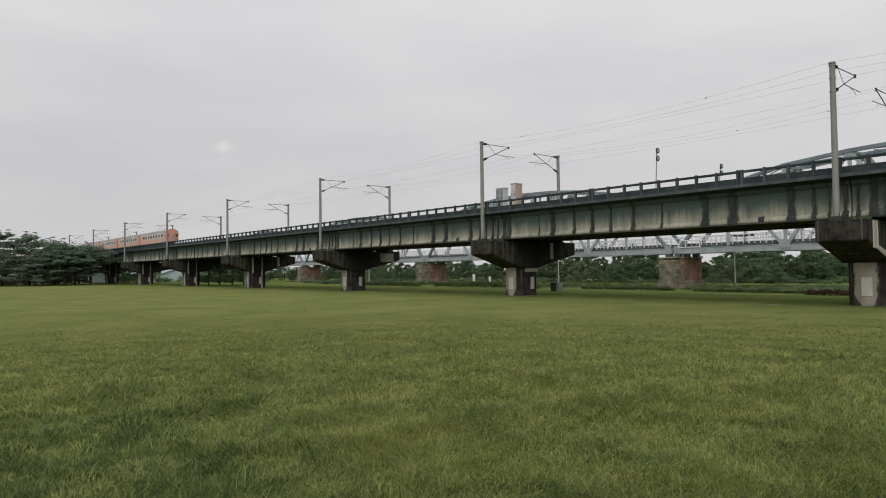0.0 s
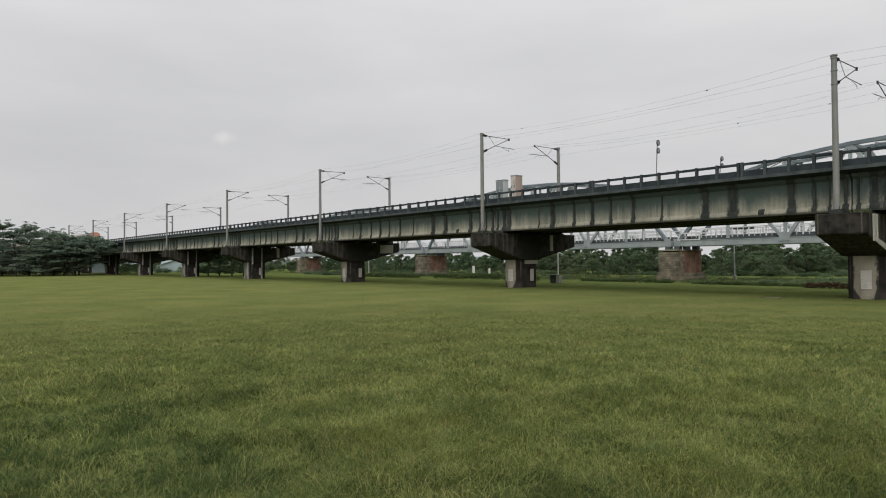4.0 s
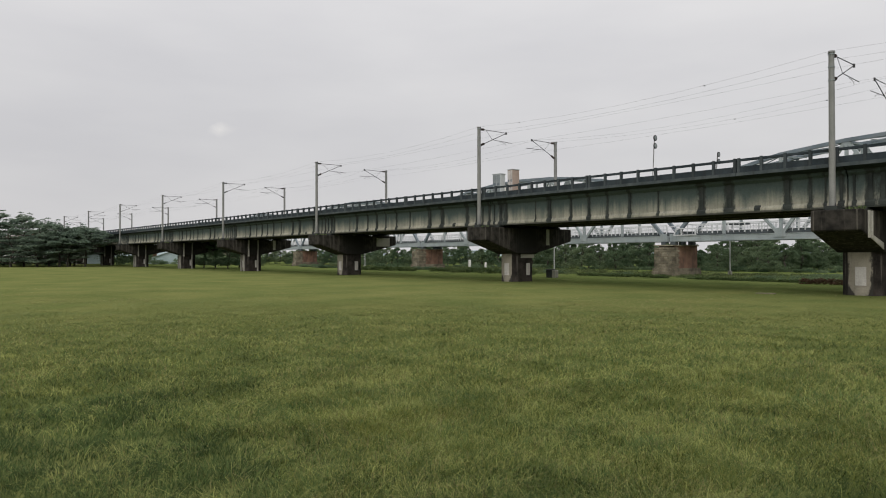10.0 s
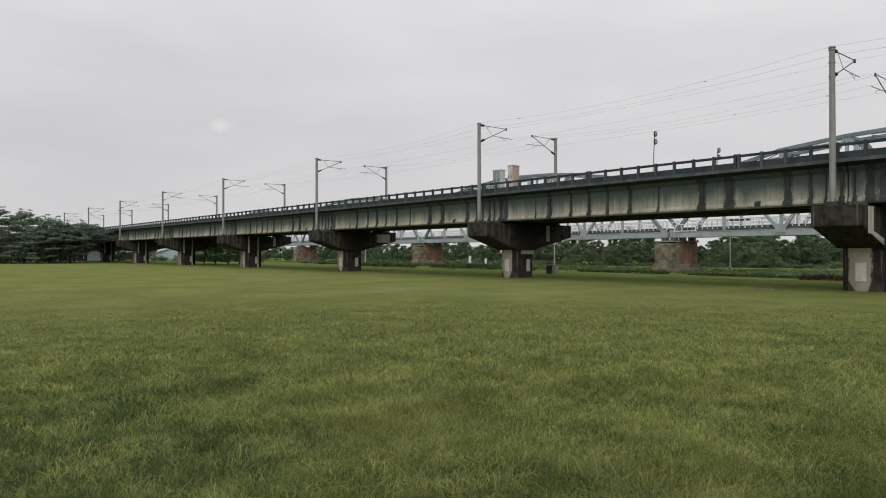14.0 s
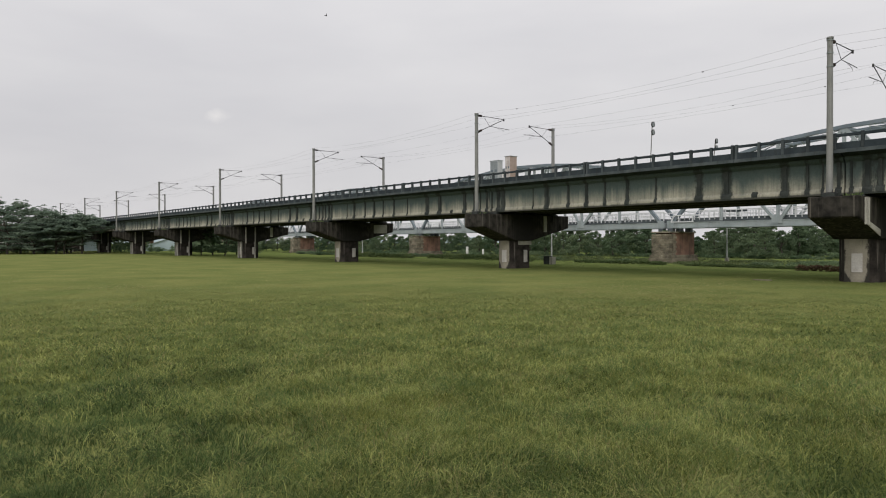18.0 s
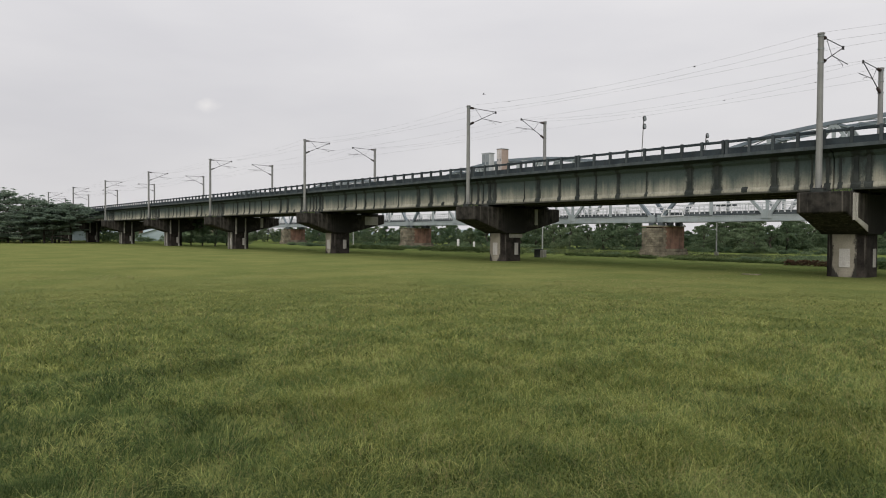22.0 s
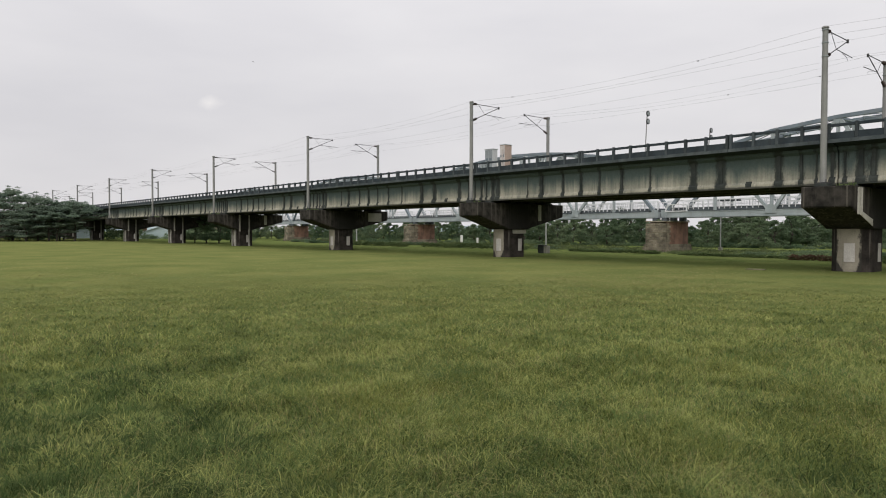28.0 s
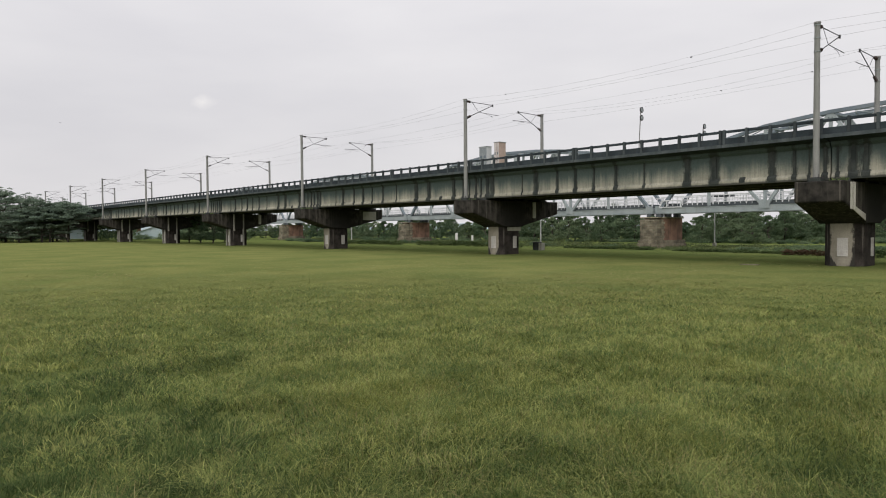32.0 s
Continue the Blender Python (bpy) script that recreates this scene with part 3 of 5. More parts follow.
def make_grass():
    """Long tangled grass: a low thick growth, thick near the viewer's place and finer towards the viaduct."""
    rng = np.random.default_rng(11)
    x, y, r = fan(rng, 345000, 3.6, 52)
    side = np.abs(np.arctan2(y, x) - radians(139.8))
    thin = np.minimum(np.minimum((54 - r) / 22, (r - 3.4) / 3), (radians(42.5) - side) / radians(5))
    keep = (rng.random(len(x)) < thin) & (smooth_noise(x, y, 0.4, 21) + 0.6 * rng.random(len(x)) > 0.42)
    x, y, r = x[keep], y[keep], r[keep]
    # a thinner ring all round
    q = 80000
    qr, qa = 0.3 + 17 * rng.random(q) ** 0.8, rng.random(q) * 2 * np.pi
    front = np.abs((qa - radians(139.8) + np.pi) % (2 * np.pi) - np.pi) < radians(42)
    spare = ~front | (qr < 5)
    x, y, r = np.append(x, (qr * np.cos(qa))[spare]), np.append(y, (qr * np.sin(qa))[spare]), np.append(r, qr[spare])
    n = len(x)
    tuft = np.clip(smooth_noise(x, y, 0.36, 1) * 0.75 + smooth_noise(x, y, 1.1, 2) * 0.6 - 0.2, 0.05, 1.2)
    h = (0.045 + 0.14 * tuft) * (0.55 + 0.8 * rng.random(n)) * np.clip(1.2 - r / 40, 0.12, 1)
    w = (0.0020 + 0.0018 * rng.random(n)) * np.clip(r / 8, 0.9, 6.5)
    way = smooth_noise(x, y, 0.5, 3) * 14 + rng.normal(0, 1.3, n)
    reach = h * (0.5 + 2.0 * rng.random(n)) * (0.8 + r / 18)
    V = blade_mesh(rng, x, y, h, w, reach, way, rng.normal(0, 0.7, n), ((0.0, 1.0), (0.55, 0.85)))
    deep = (patch_and_vignette(x, y) + 0.85 * rng.random(n) > 1.46) & (r < 12 + 22 * rng.random(n))
    middle = ~deep & (r > 10 + 26 * rng.random(n))
    for name, pick, material, label in (("lawn_grass", ~deep & ~middle, GRASS, "unmown long green grass in soft bent tufts"),
                                        ("mid_lawn_grass", middle, FAR_GRASS, "softer yellowish grass in the middle of the lawn"),
                                        ("deep_green_grass", deep, DEEP, "deeper green grass patches, with the view's dark edges painted in")):
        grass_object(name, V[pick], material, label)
    # the verge beneath and behind the viaduct grows thicker
    m = 70000
    x, y = rng.uniform(-110, 12, m), 42.0 + 29 * rng.random(m) ** 0.7
    keep = y > 44.0 + 3.0 * smooth_noise(x, y, 4.0, 9) + 6 * rng.random(m) ** 2
    x, y = x[keep], y[keep]
    m = len(x)
    h = (0.03 + 0.07 * smooth_noise(x, y, 1.6, 12)) * (0.6 + 0.7 * rng.random(m))
    V = blade_mesh(rng, x, y, h, rng.uniform(0.012, 0.03, m), h * rng.uniform(0.5, 2, m), rng.random(m) * 6.283, rng.normal(0, 0.5, m), ((0.0, 1.0),))
    grass_object("verge_grass", V, LUSH, "darker lush grass beneath and behind the viaduct")


make_grass()


def make_wisps():
    """Longer, paler blades that arch over the lawn near the viewer's place, in loose tangles."""
    rng = np.random.default_rng(17)
    x, y, r = fan(rng, 300000, 5.2, 34)
    thick = smooth_noise(x, y, 0.55, 31) * 0.5 + smooth_noise(x, y, 2.1, 32) * 0.3 + 0.22
    keep = (thick + 0.6 * rng.random(len(x)) > 0.78 + 0.34 * np.clip((patch_and_vignette(x, y) - 0.8) / 0.4, 0, 1)) & (rng.random(len(x)) < np.minimum((38 - r) / 20, r / 10))
    x, y, r = x[keep], y[keep], r[keep]
    n = len(x)
    h = rng.uniform(0.07, 0.19, n) * np.clip(1.15 - r / 50, 0.4, 1)
    way = smooth_noise(x, y, 0.7, 33) * 12 + rng.normal(0, 1.5, n)
    reach = h * rng.uniform(0.4, 3.2, n)
    w = rng.uniform(0.0017, 0.0033, n) * np.clip(r / 10, 0.9, 2.2)
    V = blade_mesh(rng, x, y, h, w, reach, way, rng.normal(0, 0.6, n), ((0.0, 0.9), (0.4, 1.0), (0.75, 0.75)))
    dry = rng.random(n) < 0.08 + 0.40 * np.clip(smooth_noise(x, y, 1.7, 36) - 0.5, 0, 1)
    grass_object("grass_wisps", V[~dry], WISP, "long pale arching blades among the lawn grass")
    grass_object("dry_grass_blades", V[dry], STRAW, "dry straw-coloured blades among the green grass")


make_wisps()


def make_far_grass():
    """Short lawn grass out to the viaduct, yellower than the long grass."""
    rng = np.random.default_rng(19)
    x, y, r = fan(rng, 230000, 18, 150)
    n = len(x)
    keep = (y < 45 + 8 * rng.random(n)) & (rng.random(n) < np.minimum((r - 15) / 22, (125 - r) / 75))
    x, y, r = x[keep], y[keep], r[keep]
    n = len(x)
    tuft = smooth_noise(x, y, 1.2, 41) * 0.7 + smooth_noise(x, y, 4.0, 42) * 0.6
    h = (0.02 + 0.07 * tuft) * (0.5 + 0.9 * rng.random(n)) * np.clip(1.5 - r / 60, 0.3, 1)
    w = rng.uniform(0.010, 0.024, n) * np.clip(r / 35, 0.8, 3)
    V = blade_mesh(rng, x, y, h, w, h * rng.uniform(2.0, 6.0, n), rng.random(n) * 6.283, rng.normal(0, 0.5, n), ((0.0, 1.0),))
    green = smooth_noise(x, y, 3.6, 44) + 0.5 * smooth_noise(x, y, 11.0, 45) + 0.5 * rng.random(n) > 1.12
    dry = ~green & (smooth_noise(x, y, 5.5, 47) + 0.6 * rng.random(n) > 1.12)
    grass_object("far_dry_grass", V[dry], STRAW, "dry brownish patches in the short lawn grass")
    grass_object("far_lawn_grass", V[~green & ~dry], FAR_GRASS, "shorter yellowish lawn grass towards the viaduct")
    grass_object("far_green_grass", V[green], LUSH, "greener patches in the short lawn grass")


make_far_grass()


def make_hills():
    """Low hazy hills far away behind the trees."""
    rng = random.Random(4)
    bm = bmesh.new()
    prev = None
    for k in range(91):
        a = radians(60 + k * 150 / 90)
        h = 15 + 5 * math.sin(k * 0.31) + 4 * math.sin(k * 0.83 + 1) + rng.uniform(-2, 2)
        ring = [bm.verts.new((d * math.cos(a), d * math.sin(a), z)) for d, z in ((2300, -2), (2500, h * 0.6), (2700, h), (3000, -2))]
        if prev:
            for i in range(3):
                bm.faces.new((prev[i], prev[i + 1], ring[i + 1], ring[i]))
        prev = ring
    part("backdrop", bm, HILL)
    tagged(bpy.data.objects["backdrop"], "low hazy blue-grey hills far away", "hills", kind="structure")


make_hills()


# ---- railway viaduct ----
PX = MX + 0.4        # pier centre
FIRST, LAST = -2, 30


def make_pier():
    pier = tagged(empty("viaduct_pier", pose(PX, YC, 0)), "black-stained concrete hammerhead pier with a chamfered column", "bridge pier", "viaduct piers")
    cap = [(-6.5, 5.5), (6.25, 5.5), (6.25, 4.2), (0.75, 2.95), (0.6, 2.85), (-2.35, 2.85), (-2.5, 2.95), (-6.5, 4.2)]
    bm = prism(bmesh.new(), cap, -1.45, 1.45, lambda p, q, s: (s, p, q))
    bmesh.ops.bevel(bm, geom=bm.edges[:], offset=0.06, segments=1, affect="EDGES")
    part("pier_cap", bm, CAP, pier, "near-black concrete hammerhead cap with pale streaks")
    c = 0.45
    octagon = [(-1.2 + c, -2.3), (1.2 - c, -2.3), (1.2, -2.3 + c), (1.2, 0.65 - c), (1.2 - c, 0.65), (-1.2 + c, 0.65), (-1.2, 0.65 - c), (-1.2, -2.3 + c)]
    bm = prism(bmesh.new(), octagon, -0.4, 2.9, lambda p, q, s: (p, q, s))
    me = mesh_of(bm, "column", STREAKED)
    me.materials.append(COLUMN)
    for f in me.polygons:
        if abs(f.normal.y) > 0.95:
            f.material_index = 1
    part("column", me, SHADED_CONCRETE, pier, "chamfered concrete column with a pale front and black sides")
    part("marker_plate", soft_box(-0.30, 0.36, -2.345, -2.304, 0.66, 1.9, 0.01), PLATE, pier, "white painted plate")
    part("marker_plate", soft_box(1.204, 1.245, -0.68, -0.14, 0.66, 1.9, 0.01), PLATE, pier, "white painted plate")
    for y in (-4.2, -1.4, 1.4, 4.2):
        for x in (-0.7, 0.7):
            part("bearing", boxes((x - 0.45, x + 0.45, y - 0.35, y + 0.35, 5.5, 5.675)), RIB, pier)
    for y in (-5.79, 5.83):
        part("mast_pedestal", soft_box(-0.78, -0.02, y - 0.38, y + 0.38, 5.48, 5.72, 0.04), RIB, pier)
    return pier


def make_span():
    """One span: four concrete girders with bulbs and raised strips for outer stains, the deck slab and its ballast. It
    lies from x = 0 to x = -SPAN.
    """
    span = tagged(empty("viaduct_span", pose(PX, YC, 0)), "weathered beige concrete girder span with dark run-down stains", "bridge span", "viaduct spans")
    half = [(0.31, 5.68), (0.31, 5.95), (0.19, 6.13), (0.19, 7.74), (0.42, 7.93), (0.42, 8.1)]
    profile = half + [(-p, q) for p, q in half[::-1]]
    a, b = -0.05, -SPAN + 0.05
    ribs = ((1.3, 0.10, 1), (2.25, 0.16, 1), (3.7, 0.30, 1), (5.74, 0.22, 0.15), (7.8, 0.36, 1), (9.94, 0.34, 1), (13.6, 0.12, 1), (16.25, 0.22, 1),
            (18.45, 0.16, 1), (20.4, 0.24, 1), (22.4, 0.20, 1), (24.9, 0.30, 1), (26.6, 0.08, 1), (30.5, 0.26, 1), (31.2, 0.30, 1), (0.35, 0.2, 1), (32.1, 0.14, 1))
    for y in (-4.2, -1.4, 1.4, 4.2):
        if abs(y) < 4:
            me = mesh_of(prism(bmesh.new(), profile, a, b, lambda p, q, s: (s, y + p, q)), "girder", SHADED_CONCRETE)
        else:
            cuts = sorted({round(a - (a - b) * k / 130, 3) for k in range(131)}, reverse=True)
            k = len(profile)
            verts = [(s, y + p, q) for s in cuts for p, q in profile]
            faces = [(i * k + j, (i + 1) * k + j, (i + 1) * k + (j + 1) % k, i * k + (j + 1) % k) for i in range(len(cuts) - 1) for j in range(k)]
            faces += [tuple(range(k)), tuple(range((len(cuts) - 1) * k, len(cuts) * k))]
            me = bpy.data.meshes.new("girder")
            me.from_pydata(verts, [], faces)
            bm = bmesh.new()
            bm.from_mesh(me)
            bmesh.ops.recalc_face_normals(bm, faces=bm.faces[:])
            bm.to_mesh(me)
            bm.free()
            me.materials.append(GIRDER)
            damp = me.attributes.new("damp", "FLOAT", "POINT")
            for v, d in zip(me.vertices, damp.data):
                d.value = max(max(0.0, 1 - abs(-v.co.x - s) / (0.42 + 1.3 * wide)) * (0.62 + 1.6 * wide) for s, wide, top in ribs if top == 1)
        # downward faces take the concrete with shade painted in
        me.materials.append(SHADED_CONCRETE)
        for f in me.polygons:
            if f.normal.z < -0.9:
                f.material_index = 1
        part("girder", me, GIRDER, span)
    slab = [(-5.42, 8.36), (-5.42, 8.27), (-4.62, 8.104), (4.62, 8.104), (5.42, 8.27), (5.42, 8.36)]
    part("deck_slab", prism(bmesh.new(), slab, a, b, lambda p, q, s: (s, p, q)), KERB, span)
    part("ballast_bed", boxes((b - 0.1, a + 0.1, -4.9, 4.9, 8.364, 8.78)), BALLAST, span, "grey crushed-stone ballast")
    # raised strips added where the girder face shows run-down stains
    for s, wide, top in ribs:
        bm = bmesh.new()
        z1 = 6.35 if top < 1 else 7.95
        if top == 1:
            prism(bm, [(-4.385, 6.12), (-4.47, 6.12), (-4.47, 7.85), (-4.385, 7.93)], -s - wide * 0.42, -s + wide * 0.42, lambda p, q, x: (x, p, q))
        w = wide * 0.95
        prism(bm, [(-4.38, 5.80), (-4.54, 5.80), (-4.54, 6.02), (-4.38, 6.2)], -s - w, -s + w, lambda p, q, x: (x, p, q))
        part("stain_rib", bm, RIB, span, "narrow raised concrete strip in place of a black run-down stain")
    return span


def parapet_section():
    """Thirteen metres of parapet: a low wall with posts and one square rail, from x = 0 to x = -13, its outer face at y = 0."""
    sec = tagged(empty("parapet_section"), "dark weathered concrete parapet with posts and a top rail", "parapet", "viaduct parapets")
    part("kerb_wall", boxes((-12.98, -0.02, 0.05, 0.28, 8.364, 8.93)), KERB, sec)
    part("ledge", boxes((-12.98, -0.02, -0.06, 0.05, 8.27, 8.50)), LEDGE, sec)
    part("top_rail", soft_box(-12.97, -0.03, 0.07, 0.23, 9.30, 9.48, 0.02), KERB, sec)
    me = mesh_of(soft_box(-0.09, 0.09, -0.005, 0.24, 8.51, 9.53, 0.02), "post", POST)
    for k in range(9):
        part("post", me, POST, sec).location = (-0.14 - k * 1.59, 0, 0)
    return sec


def far_parapet_section():
    """The same section in three plain pieces, for the stretches far away."""
    sec = tagged(empty("parapet_section"), "dark weathered concrete parapet with posts and a top rail", "parapet", "viaduct parapets")
    part("kerb_wall", boxes((-12.98, -0.02, 0.05, 0.28, 8.364, 8.93)), KERB, sec)
    bm = boxes((-12.97, -0.03, 0.07, 0.23, 9.30, 9.48))
    for k in range(9):
        box(bm, -0.23 - k * 1.59, -0.05 - k * 1.59, 0.02, 0.24, 8.55, 9.52)
    part("railing", bm, KERB, sec)
    return sec


def catenary_mast():
    mast = tagged(empty("catenary_mast"), "grey galvanised steel catenary mast with a cantilever arm", "catenary mast", "catenary masts")
    bm = tube(bmesh.new(), (0, 0, 5.72), (0, 0, 15.5), 0.20, 0.165, 12)
    part("pole", bm, STEEL, mast)
    bm = tube(bmesh.new(), (0, 0, 15.46), (0, 0, 15.56), 0.22, 0.20, 12)
    part("pole_cap", bm, STEEL, mast)
    bm = boxes((-0.36, 0.36, -0.36, 0.36, 5.724, 5.77))
    for x in (-0.27, 0.27):
        for y in (-0.27, 0.27):
            tube(bm, (x, y, 5.76), (x, y, 5.95), 0.03, n=6)
    part("base_plate", bm, DARK_STEEL, mast)
    part("top_tube", tube(bmesh.new(), (0, 0.75, 15.37), (0, 3.95, 15.38), 0.030), DARK_STEEL, mast)
    part("strut", tube(bmesh.new(), (0, 0.76, 13.98), (0, 3.85, 15.35), 0.034), DARK_STEEL, mast)
    part("hanger", tube(bmesh.new(), (0, 0.95, 15.36), (0, 1.85, 14.47), 0.017), DARK_STEEL, mast)
    part("steady_arm", tube(bmesh.new(), (0, 1.82, 14.47), (0, 4.7, 14.40), 0.026), DARK_STEEL, mast)
    part("registration_arm", wire([(0, 2.9, 14.36), (0, 3.35, 14.34), (0, 3.75, 14.2), (0, 3.85, 14.08)], 0.016), DARK_STEEL, mast)
    part("arm_clip", boxes((-0.05, 0.05, 3.78, 3.92, 15.22, 15.46)), DARK_STEEL, mast)
    for p, q in (((0, 0.14, 15.36), (0, 0.75, 15.37)), ((0, 0.14, 13.70), (0, 0.76, 13.98))):
        p, q = Vector(p), Vector(q)
        bm = tube(bmesh.new(), p, q, 0.06)
        for k in range(5):
            c = p.lerp(q, 0.14 + 0.17 * k)
            tube(bm, c, c + (q - p).normalized() * 0.05, 0.125, 0.07)
        part("insulator", bm, INSULATOR, mast, "ribbed brown porcelain insulator")
    for z in (15.36, 13.7, 14.55):
        part("clamp", tube(bmesh.new(), (0, 0, z - 0.03), (0, 0, z + 0.03), 0.205, n=12), CABINET_DOOR, mast)
    return mast


def wire(points, r):
    bm = bmesh.new()
    for p, q in zip(points, points[1:]):
        tube(bm, p, q, r, n=4)
    return bm


def sagging(y, z, sag, last=LAST, steps=6):
    out = []
    for i in range(FIRST, last):
        for k in range(steps):
            f = k / steps
            out.append((MX - SPAN * (i + f), y, z - sag * 4 * f * (1 - f)))
    return out + [(MX - SPAN * last, y, z)]


pier = make_pier()
span = make_span()
piers = {0: pier}
for i in range(FIRST, LAST):
    if i != 0:
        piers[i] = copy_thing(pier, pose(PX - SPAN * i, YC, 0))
        copy_thing(span, pose(PX - SPAN * i, YC, 0))
# pale unstained patches that differ from pier to pier
bm = boxes((1.452, 1.56, -5.42, -5.16, 3.75, 5.42), (1.452, 1.53, -4.80, -4.68, 3.7, 5.42))
prism(bm, [(-4.9, 3.72), (-2.7, 3.03), (-2.7, 3.45), (-4.9, 4.0)], 1.452, 1.50, lambda p, q, s: (s, p, q))
part("drainpipe", bm, PALE, piers[0], "pale boxed-in drainpipe")
part("drainpipe", soft_box(1.452, 1.56, 2.1, 2.55, 3.75, 5.42, 0.02), PALE, piers[1], "pale boxed-in drainpipe")
part("repair_patch", soft_box(1.204, 1.235, -1.5, 0.5, 2.42, 2.84, 0.01), CONCRETE, piers[1], "pale concrete patch at the column's head")
part("repair_patch", soft_box(1.452, 1.50, 2.8, 5.1, 4.0, 5.2, 0.02), CONCRETE, piers[2], "pale concrete repair patch")
part("drainpipe", soft_box(1.452, 1.56, 2.6, 3.1, 3.75, 5.42, 0.02), PALE, piers[3], "pale boxed-in drainpipe")
# tubes added on the far piers for their columns' pale vertical strips
for i in range(3, 12):
    for x, y, z0 in ((0.62, -2.42, 0.0), (1.36, -0.2, 0.0), (-0.6, -2.42, 0.0), (1.60, -2.0, 2.7)):
        part("downpipe", tube(bmesh.new(), (x, y, z0 - 0.1), (x, y, 5.45), 0.17), PALE_STRIP, piers[i], "stained grey tube in place of a far column's pale strip")
weeds_rng = np.random.default_rng(61)
for i in range(0, 5):
    m = 9
    at = np.stack([weeds_rng.uniform(-1.3, 1.3, m), weeds_rng.uniform(-6.4, -5.0, m), np.full(m, 5.56)], -1)
    V, F = leaf_cloud(weeds_rng, at, np.tile([0.22, 0.2, 0.14], (m, 1)), np.full(m, 14), 0.08, 1.2)
    tagged(part("weed_tuft", raw_mesh("weed_tuft", V, F, HEDGE), HEDGE, piers[i], "withered weeds on the pier cap"), kind="stuff")
sec, sec_far = parapet_section(), far_parapet_section()
sec.matrix_basis = pose(-10.0, YM + 0.42, 0)
sec_far.matrix_basis = pose(-23.0, YF - 0.42, 0, 0, 0, 180)
for k in range(-5, 75):
    x = -10.0 - 13.0 * k
    if k != 0:
        copy_thing(sec if k < 12 else sec_far, pose(x, YM + 0.42, 0))
        copy_thing(sec_far, pose(x - 13.0, YF - 0.42, 0, 0, 0, 180))

mast = catenary_mast()
mast.matrix_basis = pose(MX, YM, 0)
for i in range(FIRST, LAST):
    if i != 0:
        copy_thing(mast, pose(MX - SPAN * i, YM, 0))
    copy_thing(mast, pose(MX - SPAN * i, YF, -0.26, 0, 0, 180))

for y, side in ((YM, 1), (YF, -1)):
    line = tagged(empty("overhead_line", pose(0, 0, 0)), "thin grey overhead contact line hung from the masts", "overhead wire", "overhead lines")
    cz, cs, mz, ms = (14.2, 0.2, 15.35, 0.2) if side > 0 else (13.8, 0.2, 15.1, 0.9)
    part("contact_wire", wire(sagging(y + 3.55 * side, cz, cs), 0.0056), WIRE, line)
    part("messenger_wire", wire(sagging(y + 3.6 * side, mz, ms), 0.0056), WIRE, line)
    feeder = part("feeder_wire", wire(sagging(y, 15.58 - (0.26 if side < 0 else 0), 0.7), 0.0056), WIRE)
    tagged(feeder, "thin grey feeder wire along the mast tops", "overhead wire", "overhead lines")
    for f in (0.262, 0.83) if side > 0 else (0.14, 0.37):
        g = 4 * (f % 1) * (1 - f % 1)
        x, z = MX - SPAN * f, 15.58 - (0.26 if side < 0 else 0) - 0.7 * g
        bm = soft_box(x - 0.06, x + 0.06, y - 0.03, y + 0.03, z - 0.05, z + 0.02, 0.01)
        part("wire_clamp", bm, DARK_STEEL, feeder)
second = part("feeder_wire", wire(sagging(YM - 0.2, 14.95, 0.55), 0.006), WIRE)
tagged(second, "thin grey auxiliary wire below the mast tops", "overhead wire", "overhead lines")

for y in (49.65 - 0.53, 49.65 + 0.53, 54.05 - 0.53, 54.05 + 0.53):
    bm = boxes((MX - SPAN * LAST, MX - SPAN * FIRST, y - 0.035, y + 0.035, 8.90, 9.0), (MX - SPAN * LAST, MX - SPAN * FIRST, y - 0.07, y + 0.07, 8.784, 8.90))
    tagged(part("rail", bm, DARK_STEEL), "worn steel running rail on the ballast", "rail", "running rails")


def trackside_disc(x, y, top, r, gap):
    post = tagged(empty("trackside_signal", pose(x, y, 8.78)), "round trackside signal discs on a thin steel pole", "signal", "trackside signals")
    h = top - 8.78
    part("pole", tube(bmesh.new(), (-0.25, 0, 0), (0, 0, h - 0.1), 0.045), STEEL, post)
    for z in (h - r, h - r - gap):
        bm = tube(bmesh.new(), (0.05, 0, z), (0.13, 0, z), r, n=20)
        part("disc", bm, DARK_STEEL, post, "dark round disc")
        part("disc_rim", tube(bmesh.new(), (0.13, 0, z), (0.145, 0, z), r * 0.75, n=20), CABINET_DOOR, post, "grey disc face")


trackside_disc(-35.7, 56.2, 14.03, 0.27, 0.74)
trackside_disc(-29.45, 56.2, 11.70, 0.22, 0.60)


